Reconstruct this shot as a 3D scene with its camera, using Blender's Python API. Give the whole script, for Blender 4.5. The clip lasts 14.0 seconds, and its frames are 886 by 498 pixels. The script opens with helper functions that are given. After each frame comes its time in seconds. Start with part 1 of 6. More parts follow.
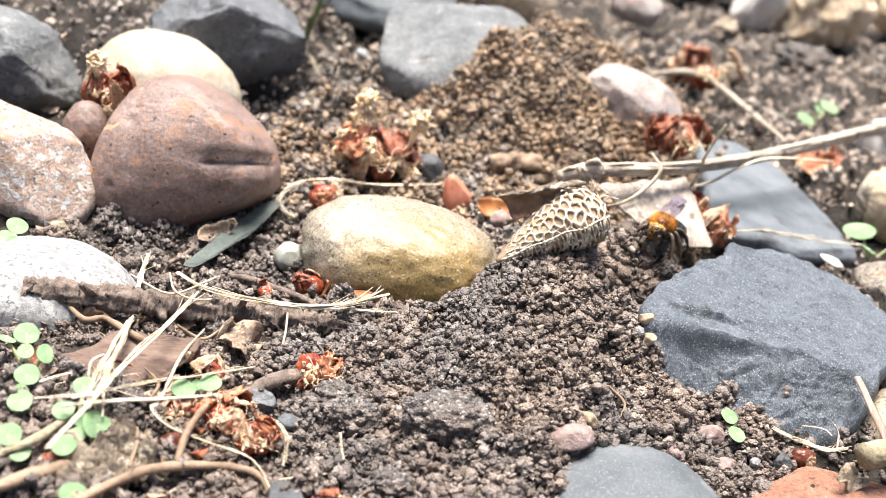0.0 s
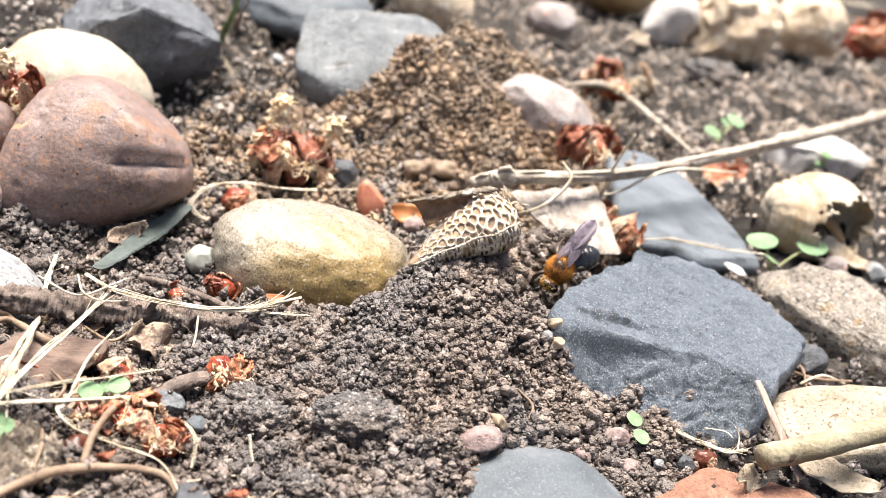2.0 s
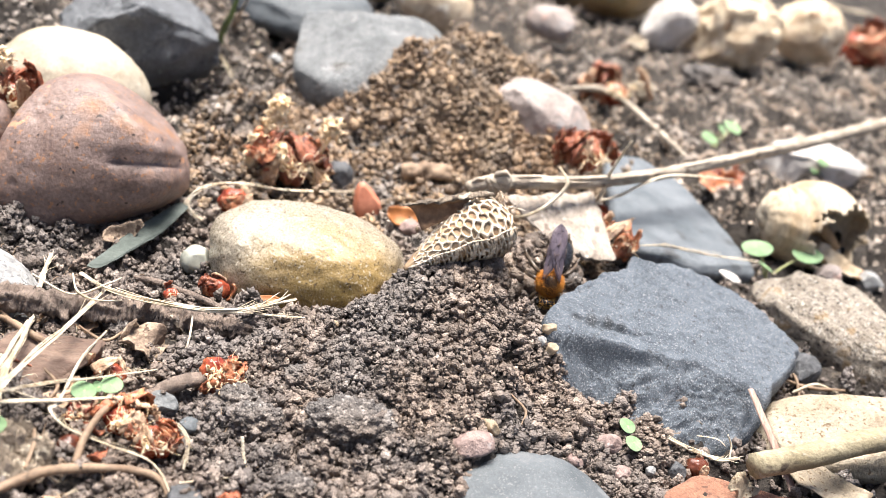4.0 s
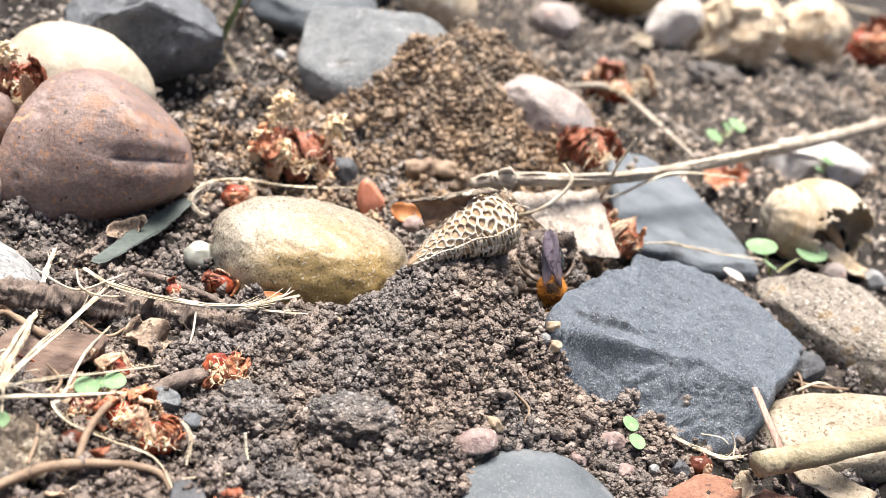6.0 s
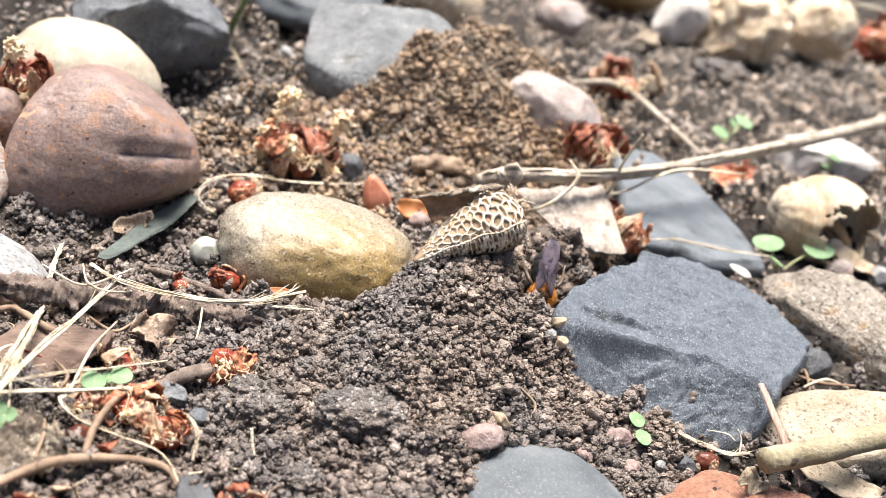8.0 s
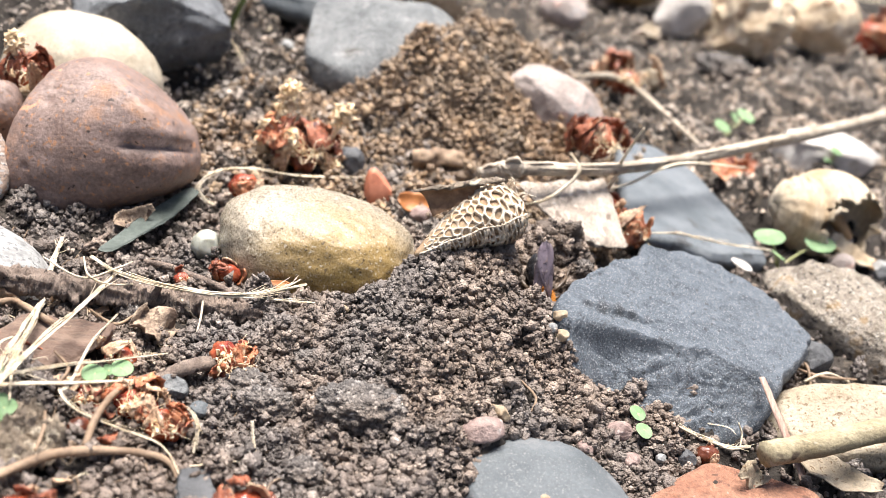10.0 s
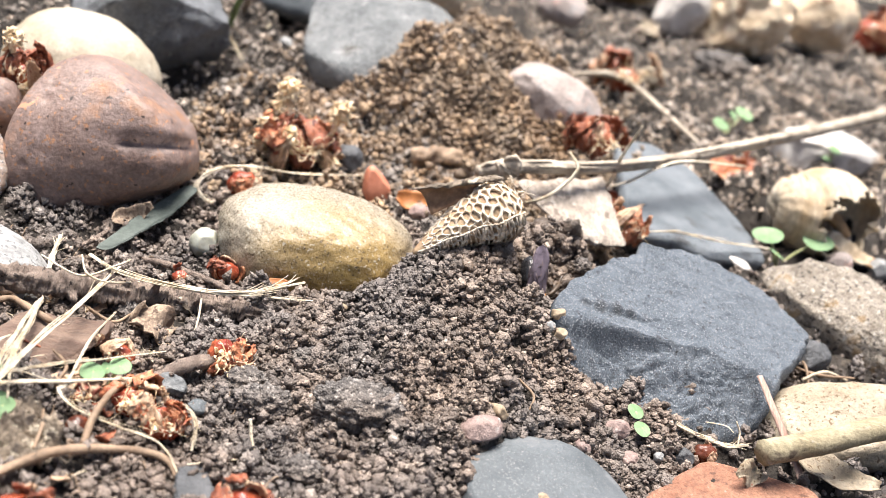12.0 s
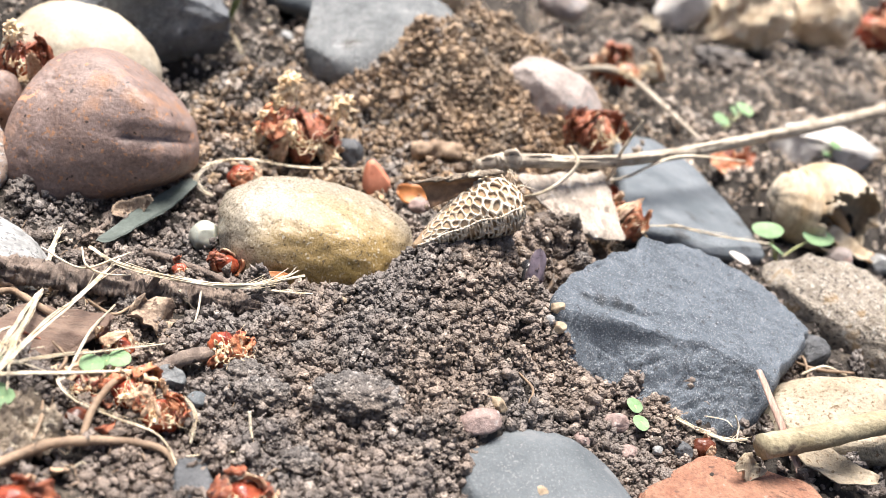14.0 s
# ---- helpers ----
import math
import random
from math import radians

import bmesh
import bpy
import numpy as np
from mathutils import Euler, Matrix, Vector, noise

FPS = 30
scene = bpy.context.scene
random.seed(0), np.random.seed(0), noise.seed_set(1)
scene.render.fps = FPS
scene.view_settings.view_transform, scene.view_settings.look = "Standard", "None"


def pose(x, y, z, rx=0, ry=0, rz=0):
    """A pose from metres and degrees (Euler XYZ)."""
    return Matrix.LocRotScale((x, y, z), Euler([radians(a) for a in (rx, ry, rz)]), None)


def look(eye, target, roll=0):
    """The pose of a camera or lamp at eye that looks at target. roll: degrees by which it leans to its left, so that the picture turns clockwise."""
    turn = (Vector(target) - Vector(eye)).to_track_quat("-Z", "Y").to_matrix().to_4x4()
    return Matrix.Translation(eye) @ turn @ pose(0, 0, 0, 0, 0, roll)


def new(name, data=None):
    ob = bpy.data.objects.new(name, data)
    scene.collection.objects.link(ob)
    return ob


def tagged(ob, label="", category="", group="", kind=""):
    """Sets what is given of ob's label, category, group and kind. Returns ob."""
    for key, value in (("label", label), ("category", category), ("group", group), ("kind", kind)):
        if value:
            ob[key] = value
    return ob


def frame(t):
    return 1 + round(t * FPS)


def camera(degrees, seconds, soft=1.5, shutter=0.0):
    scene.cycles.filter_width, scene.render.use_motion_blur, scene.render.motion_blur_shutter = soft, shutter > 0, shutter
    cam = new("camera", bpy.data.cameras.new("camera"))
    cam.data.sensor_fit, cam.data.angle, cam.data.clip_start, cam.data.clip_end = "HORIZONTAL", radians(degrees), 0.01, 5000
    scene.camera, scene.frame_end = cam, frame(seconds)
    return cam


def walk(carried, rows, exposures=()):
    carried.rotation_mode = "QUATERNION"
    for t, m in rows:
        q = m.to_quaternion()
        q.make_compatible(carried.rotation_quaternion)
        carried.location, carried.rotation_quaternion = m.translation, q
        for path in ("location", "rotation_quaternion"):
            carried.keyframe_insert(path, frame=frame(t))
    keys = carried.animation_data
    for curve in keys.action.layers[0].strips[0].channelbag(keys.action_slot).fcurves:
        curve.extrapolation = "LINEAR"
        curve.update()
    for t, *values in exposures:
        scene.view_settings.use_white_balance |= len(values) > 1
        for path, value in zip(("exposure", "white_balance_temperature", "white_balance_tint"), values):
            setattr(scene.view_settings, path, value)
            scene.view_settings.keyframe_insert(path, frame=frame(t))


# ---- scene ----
cam = camera(42, 14.0, soft=0.6)
# close-up lens: focused on the burrow, the far stones are soft
cam.data.dof.use_dof = True
cam.data.dof.focus_distance = 0.193
cam.data.dof.aperture_fstop = 23.0

PATH = [
    (0.0, pose(-0.02408, -0.20538, 0.10269, 61.761, -10.423, 3.271)),
    (0.5, pose(-0.02369, -0.20645, 0.10333, 62.622, -12.055, 0.943)),
    (1.0, pose(-0.02323, -0.20722, 0.10325, 62.893, -12.352, 0.371)),
    (1.5, pose(-0.02336, -0.20719, 0.10308, 62.973, -12.767, 0.000)),
    (2.0, pose(-0.02321, -0.20735, 0.10268, 62.985, -12.817, -0.203)),
    (2.5, pose(-0.02339, -0.20711, 0.10287, 62.939, -12.916, -0.340)),
    (3.0, pose(-0.02328, -0.20710, 0.10376, 62.997, -13.622, -0.095)),
    (5.5, pose(-0.02346, -0.20684, 0.10273, 62.747, -13.695, 0.087)),
    (6.0, pose(-0.02334, -0.20677, 0.10319, 62.714, -13.775, 0.250)),
    (6.5, pose(-0.02343, -0.20674, 0.10286, 62.714, -13.702, 0.297)),
    (7.0, pose(-0.02361, -0.20666, 0.10308, 62.633, -13.732, 0.414)),
    (7.5, pose(-0.02343, -0.20687, 0.10314, 62.577, -13.744, 0.519)),
    (8.0, pose(-0.02340, -0.20688, 0.10292, 62.518, -13.700, 0.527)),
    (10.5, pose(-0.02315, -0.20685, 0.10268, 62.141, -13.737, 0.694)),
    (11.0, pose(-0.02318, -0.20682, 0.10287, 62.073, -13.843, 0.725)),
    (11.5, pose(-0.02285, -0.20716, 0.10307, 62.070, -13.945, 0.724)),
    (12.0, pose(-0.02317, -0.20682, 0.10295, 62.075, -13.808, 0.616)),
    (12.5, pose(-0.02310, -0.20693, 0.10273, 62.026, -13.827, 0.713)),
    (13.0, pose(-0.02305, -0.20705, 0.10278, 61.957, -13.877, 0.740)),
    (13.5, pose(-0.02307, -0.20704, 0.10286, 61.892, -13.993, 0.712)),
    (14.0, pose(-0.02296, -0.20706, 0.10263, 61.851, -13.930, 0.706)),
]
walk(cam, PATH, exposures=[(0.0, 2.27, 6500, 12), (3.2, 2.27, 6500, 12), (5.3, 2.15, 6500, 12), (14.0, 2.14, 6500, 12)])

# ---- light: bright overcast, the sky brightest almost overhead ----
world = bpy.data.worlds.new("world")
scene.world = world
world.use_nodes = True
wn = world.node_tree.nodes
sky = wn.new("ShaderNodeTexSky")
sky.sky_type = "NISHITA"
sky.sun_disc = False
sky.sun_elevation = radians(78)
sky.sun_rotation = radians(-29)
sky.air_density = 1.0
sky.dust_density = 4.0
wn["Background"].inputs["Strength"].default_value = 0.038
world.node_tree.links.new(sky.outputs["Color"], wn["Background"].inputs["Color"])
sun = new("sun", bpy.data.lights.new("sun", "SUN"))
sun.data.energy = 2.95
sun.data.angle = radians(38)
sun.data.color = (1.0, 0.96, 0.9)
sun.matrix_world = look((-0.1, 0.18, 0.97), (0, 0, 0))

# ---- small helpers; lengths below are in centimetres ----
CM = 0.01


def part(name, bm, material, parent=None, label="", smooth=True):
    """Links a bmesh in centimetres as one mesh object under a thing or a part."""
    bmesh.ops.scale(bm, vec=(CM, CM, CM), verts=bm.verts)
    me = bpy.data.meshes.new(name)
    bm.to_mesh(me)
    bm.free()
    me.materials.append(material)
    if smooth:
        me.polygons.foreach_set("use_smooth", np.ones(len(me.polygons), dtype=bool))
    ob = new(name, me)
    if parent:
        ob.parent = parent
    if label:
        tagged(ob, label)
    return ob


def put(ob, x, y, z, rx=0, ry=0, rz=0):
    ob.matrix_basis = pose(x * CM, y * CM, z * CM, rx, ry, rz)
    return ob


def mesh_np(name, verts, faces, material, smooth=False):
    """One mesh object from arrays of vertices (in centimetres) and triangles."""
    me = bpy.data.meshes.new(name)
    me.vertices.add(len(verts))
    me.vertices.foreach_set("co", (np.asarray(verts, dtype=np.float32) * CM).ravel())
    k = faces.shape[1]
    me.loops.add(faces.size)
    me.loops.foreach_set("vertex_index", faces.astype(np.int32).ravel())
    me.polygons.add(len(faces))
    me.polygons.foreach_set("loop_start", np.arange(0, faces.size, k, dtype=np.int32))
    me.polygons.foreach_set("use_smooth", np.full(len(faces), smooth))
    me.update(calc_edges=True)
    me.materials.append(material)
    return new(name, me)


def fbm(p, octaves=4):
    return noise.fractal(p, 1.0, 2.0, octaves, noise_basis="PERLIN_ORIGINAL")


def bump2(x, y, cx, cy, sx, sy):
    return np.exp(-(((x - cx) / sx) ** 2 + ((y - cy) / sy) ** 2))


def ground_z(x, y):
    """Height of the soil: the dug-out heap in front, the burrow, an older heap behind."""
    x, y = np.asarray(x, float), np.asarray(y, float)
    z = -0.62 + 1.15 * bump2(x, y, 0.2, -4.6, 2.4, 3.0) + 1.0 * bump2(x, y, 0.8, -1.3, 1.35, 1.35)
    z = z + 2.25 * bump2(x, y, 0.9, 8.3, 2.8, 2.6) - 1.5 * bump2(x, y, 1.9, -2.05, 0.55, 0.6)
    z = z + 0.62 * bump2(x, y, 1.45, -3.4, 0.95, 0.8) + 1.05 * bump2(x, y, 2.3, -0.1, 1.0, 0.8) - 0.42 * bump2(x, y, 1.85, -7.4, 1.3, 1.2)
    z = z + 0.42 * bump2(x, y, -0.45, -2.4, 0.8, 0.75)
    z = z + 0.9 * bump2(x, y, -0.9, 7.1, 1.3, 1.2) - 0.25 * bump2(x, y, -5.5, -1.5, 2.5, 2.0) - 0.35 * bump2(x, y, -2.3, -1.3, 1.6, 1.2) - 0.45 * bump2(x, y, -2.6, -2.2, 1.0, 0.6)
    z = z + 0.16 * np.sin(x * 0.9 + 1.3) * np.sin(y * 0.7 + 0.4) * (1 - 0.6 * bump2(x, y, 0.5, -3, 4, 4))
    return z


def gz(x, y):
    return float(ground_z(x, y))


def spline(points, n):
    """n + 1 points along a Catmull-Rom curve."""
    p = [Vector(q) for q in points]
    p = [2 * p[0] - p[1]] + p + [2 * p[-1] - p[-2]]
    out = []
    for i in range(n + 1):
        s = i / n * (len(p) - 3)
        k = min(int(s), len(p) - 4)
        u = s - k
        a, b, c, d = p[k : k + 4]
        out.append(0.5 * (2 * b + (c - a) * u + (2 * a - 5 * b + 4 * c - d) * u * u + (3 * b - a - 3 * c + d) * u ** 3))
    return out


def tube(points, radii, n=40, sides=10, flat=1.0, rough=0.0, freq=3.0, seed=0, twist=0.0, rings=0.0):
    """A swept stem: radii along its length, flattened by flat, roughened, with capped ends."""
    bm = bmesh.new()
    line = spline(points, n)
    radii = list(radii)
    rows = []
    side = None
    for i, c in enumerate(line):
        t = (line[min(i + 1, n)] - line[max(i - 1, 0)]).normalized()
        if side is None:
            side = t.cross(Vector((0, 0, 1)))
            side = side.normalized() if side.length > 0.1 else Vector((1, 0, 0))
        side = (side - t * side.dot(t)).normalized()
        up = side.cross(t)
        s = i / n * (len(radii) - 1)
        k = min(int(s), len(radii) - 2)
        r = radii[k] + (radii[k + 1] - radii[k]) * (s - k)
        row = []
        for j in range(sides):
            a = 2 * math.pi * j / sides + twist * i / n
            q = side * math.cos(a) + up * math.sin(a) * flat
            rr = r
            if rings:
                rr *= 1 + rings * (noise.noise((i * 0.2 + seed, 1.3 * math.cos(a), 1.3 * math.sin(a))) + 0.8 * noise.noise((i * 0.55, 1.6 * math.cos(a), 1.6 * math.sin(a))))
            if rough:
                rr *= 1 + rough * fbm(Vector((c.x * freq + seed, c.y * freq + 3 * math.cos(a), c.z * freq + 3 * math.sin(a))), 4)
            row.append(bm.verts.new(c + q * rr))
        rows.append(row)
    for a, b in zip(rows, rows[1:]):
        for j in range(sides):
            bm.faces.new((a[j], a[(j + 1) % sides], b[(j + 1) % sides], b[j]))
    bm.faces.new(rows[0][::-1])
    bm.faces.new(rows[-1])
    bmesh.ops.recalc_face_normals(bm, faces=bm.faces)
    return bm


def stone_mesh(size, seed=0, rough=0.06, freq=1.2, facets=0, keep=0.8, power=2.0, detail=5, fine=0.012, fine_freq=9.0, taper=0.0, lean=0.0, dents=(), planes=(), worn=0.1, carve=None):
    """A stone of the full size (x, y, z): a superellipsoid, cut by facets or by worn planes (x, y, z, distance), weathered at two scales."""
    rnd = random.Random(seed)
    bm = bmesh.new()
    bmesh.ops.create_icosphere(bm, subdivisions=detail, radius=1.0)
    cuts = []
    for _ in range(facets):
        v = Vector((rnd.gauss(0, 1), rnd.gauss(0, 1), rnd.gauss(0, 0.8))).normalized()
        cuts.append((v, rnd.uniform(keep, min(1.0, keep + 0.2))))
    off = Vector((seed * 7.31, seed * 3.7, seed * 1.9))
    half = Vector(size) / 2
    big = max(half)
    for v in bm.verts:
        d = v.co.normalized()
        e = 2.0 / power
        p = Vector([math.copysign(abs(c) ** e, c) for c in d]) if power != 2.0 else d.copy()
        for cut, at in cuts:
            over = p.dot(cut) - at
            if over > 0:
                p -= cut * over * 0.92
        p *= 1 + rough * fbm(d * freq + off, 3)
        k = 1 - taper * p.z
        q = Vector((p.x * half.x * k + lean * p.z, p.y * half.y * k, p.z * half.z))
        for x, y, z, far in planes:
            w = Vector((x, y, z)).normalized()
            over = (q.dot(w) - far) / worn
            q -= w * worn * (over if over > 30 else math.log1p(math.exp(over)))
        if carve:
            q -= d * carve(q)
        for way, wide, deep in dents:
            q -= d * deep * math.exp(-((d - Vector(way).normalized()).length / wide) ** 2)
        q += d * (fine * big * fbm(q * (fine_freq / max(big, 0.5)) + off, 5))
        v.co = q
    return bm


def slab_mesh(outline, thick, relief, seed=0, n=140, rings=34, edge=0.12, ragged=0.05):
    """A flat split stone: outline in plan, relief(x, y) gives the height of its top."""
    bm = bmesh.new()
    pts = [Vector((x, y, 0)) for x, y in outline]
    mid = sum(pts, Vector()) / len(pts)
    total = [(pts[(i + 1) % len(pts)] - p).length for i, p in enumerate(pts)]
    rim = []
    for k in range(n):
        s = k / n * sum(total)
        i = 0
        while s > total[i]:
            s -= total[i]
            i += 1
        rim.append(pts[i].lerp(pts[(i + 1) % len(pts)], s / total[i]))
    soft = [(rim[k - 2] + 2 * rim[k - 1] + 3 * rim[k] + 2 * rim[(k + 1) % n] + rim[(k + 2) % n]) / 9 for k in range(n)]
    rim = []
    for p in soft:
        out = (p - mid).normalized()
        rim.append(p + out * ragged * fbm(Vector((p.x * 2.2 + seed, p.y * 2.2, seed)), 5))
    levels = [(i / rings, 0.0) for i in range(1, rings + 1)]
    top = bm.verts.new((mid.x, mid.y, relief(mid.x, mid.y)))
    rows = []
    for f, _ in levels:
        row = []
        for p in rim:
            q = mid.lerp(p, f)
            d = (p - mid).length * (1 - f)
            drop = edge * (1 - min(1.0, d / edge)) ** 2 * 0.8 if edge else 0
            row.append(bm.verts.new((q.x, q.y, relief(q.x, q.y) - drop)))
        rows.append(row)
    for i, (f, dz) in enumerate(((1.02, 0.25), (1.0, 0.55), (0.95, 0.85), (0.85, 1.0))):
        row = []
        for p in rim:
            q = mid.lerp(p, f)
            j = 0.06 * fbm(Vector((p.x * 3, p.y * 3, dz * 6 + seed)), 3)
            qq = q + (p - mid).normalized() * j
            row.append(bm.verts.new((qq.x, qq.y, relief(p.x, p.y) - thick * dz)))
        rows.append(row)
    for j in range(n):
        bm.faces.new((top, rows[0][j], rows[0][(j + 1) % n]))
    for a, b in zip(rows, rows[1:]):
        for j in range(n):
            bm.faces.new((a[j], b[j], b[(j + 1) % n], a[(j + 1) % n]))
    bm.faces.new(rows[-1][::-1])
    bmesh.ops.recalc_face_normals(bm, faces=bm.faces)
    return bm

# ---- materials ----
def surface(name, low, high, scale=3.0, rough=0.6, spots=(), grain=30.0, bump=0.3, depth=0.02, mix=0.5, detail=8.0,
            random_tint=0.0, island=False, stretch=(1, 1, 1), spec=0.5, subsurface=0.0, stops=(0.35, 0.65), patches=()):
    """A procedural surface: two tones by coarse noise, speckles, fine grain and relief. Scales are per centimetre.
    spots: (colour, scale, threshold, softness) each; stains: (colour, centre in centimetres, inner and outer reach, strength) each."""
    m = bpy.data.materials.new(name)
    m.use_nodes = True
    nt = m.node_tree
    b = nt.nodes["Principled BSDF"]
    link = nt.links.new
    tc = nt.nodes.new("ShaderNodeTexCoord")
    mp = nt.nodes.new("ShaderNodeMapping")
    mp.inputs["Scale"].default_value = [100 * s for s in stretch]
    link(tc.outputs["Object"], mp.inputs["Vector"])

    def noise_at(sc, det=detail, ro=0.6):
        n = nt.nodes.new("ShaderNodeTexNoise")
        n.inputs["Scale"].default_value = sc
        n.inputs["Detail"].default_value = det
        n.inputs["Roughness"].default_value = ro
        link(mp.outputs["Vector"], n.inputs["Vector"])
        return n.outputs["Fac"]

    def ramp(fac, a, c, p0, p1):
        r = nt.nodes.new("ShaderNodeValToRGB")
        r.color_ramp.elements[0].position, r.color_ramp.elements[1].position = p0, p1
        r.color_ramp.elements[0].color = (*a, 1)
        r.color_ramp.elements[1].color = (*c, 1)
        link(fac, r.inputs["Fac"])
        return r.outputs["Color"]

    def blend(fac, a, c, mode="MIX"):
        x = nt.nodes.new("ShaderNodeMix")
        x.data_type = "RGBA"
        x.blend_type = mode
        if isinstance(fac, float):
            x.inputs[0].default_value = fac
        else:
            link(fac, x.inputs[0])
        for k, v in ((6, a), (7, c)):
            if isinstance(v, tuple):
                x.inputs[k].default_value = (*v, 1)
            else:
                link(v, x.inputs[k])
        return x.outputs[2]

    col = ramp(noise_at(scale), low, high, *stops)
    fine = noise_at(grain, 4.0, 0.7)
    col = blend(mix, col, ramp(fine, (0.32, 0.32, 0.32), (0.72, 0.72, 0.72), 0.3, 0.7), "OVERLAY")
    for c, at, near, far, full in patches:
        v = nt.nodes.new("ShaderNodeVectorMath")
        v.operation = "DISTANCE"
        link(tc.outputs["Object"], v.inputs[0])
        v.inputs[1].default_value = [k * CM for k in at]
        jag = nt.nodes.new("ShaderNodeMath")
        jag.operation = "MULTIPLY_ADD"
        link(noise_at(1.6, 6.0, 0.65), jag.inputs[0])
        jag.inputs[1].default_value = -1.2 * CM * (far - near)
        link(v.outputs["Value"], jag.inputs[2])
        mr = nt.nodes.new("ShaderNodeMapRange")
        mr.inputs["From Min"].default_value = (near - 0.6 * (far - near)) * CM
        mr.inputs["From Max"].default_value = (far - 0.6 * (far - near)) * CM
        mr.inputs["To Min"].default_value, mr.inputs["To Max"].default_value = full, 0.0
        link(jag.outputs[0], mr.inputs["Value"])
        col = blend(mr.outputs["Result"], col, c)
    for c, sc, th, so in spots:
        col = blend(ramp(noise_at(sc, 3.0, 0.5), (0, 0, 0), (1, 1, 1), th, th + so), col, c)
    if random_tint or island:
        hsv = nt.nodes.new("ShaderNodeHueSaturation")
        if island:
            g = nt.nodes.new("ShaderNodeNewGeometry")
            fac = g.outputs["Random Per Island"]
        else:
            oi = nt.nodes.new("ShaderNodeObjectInfo")
            fac = oi.outputs["Random"]
        mr = nt.nodes.new("ShaderNodeMapRange")
        mr.inputs["To Min"].default_value = 1 - random_tint
        mr.inputs["To Max"].default_value = 1 + random_tint
        link(fac, mr.inputs["Value"])
        link(mr.outputs["Result"], hsv.inputs["Value"])
        link(col, hsv.inputs["Color"])
        col = hsv.outputs["Color"]
    link(col, b.inputs["Base Color"])
    rr = nt.nodes.new("ShaderNodeMapRange")
    rr.inputs["From Min"].default_value, rr.inputs["From Max"].default_value = 0.3, 0.7
    rr.inputs["To Min"].default_value, rr.inputs["To Max"].default_value = max(0.05, rough - 0.12), min(1, rough + 0.12)
    link(fine, rr.inputs["Value"])
    link(rr.outputs["Result"], b.inputs["Roughness"])
    b.inputs["Specular IOR Level"].default_value = spec
    if subsurface:
        b.inputs["Subsurface Weight"].default_value = subsurface
        b.inputs["Subsurface Radius"].default_value = (0.002, 0.0015, 0.001)
    bp = nt.nodes.new("ShaderNodeBump")
    bp.inputs["Strength"].default_value = bump
    bp.inputs["Distance"].default_value = depth * CM
    h = nt.nodes.new("ShaderNodeMath")
    h.operation = "ADD"
    link(fine, h.inputs[0])
    link(noise_at(grain * 0.25, 6.0, 0.6), h.inputs[1])
    link(h.outputs[0], bp.inputs["Height"])
    link(bp.outputs["Normal"], b.inputs["Normal"])
    return m


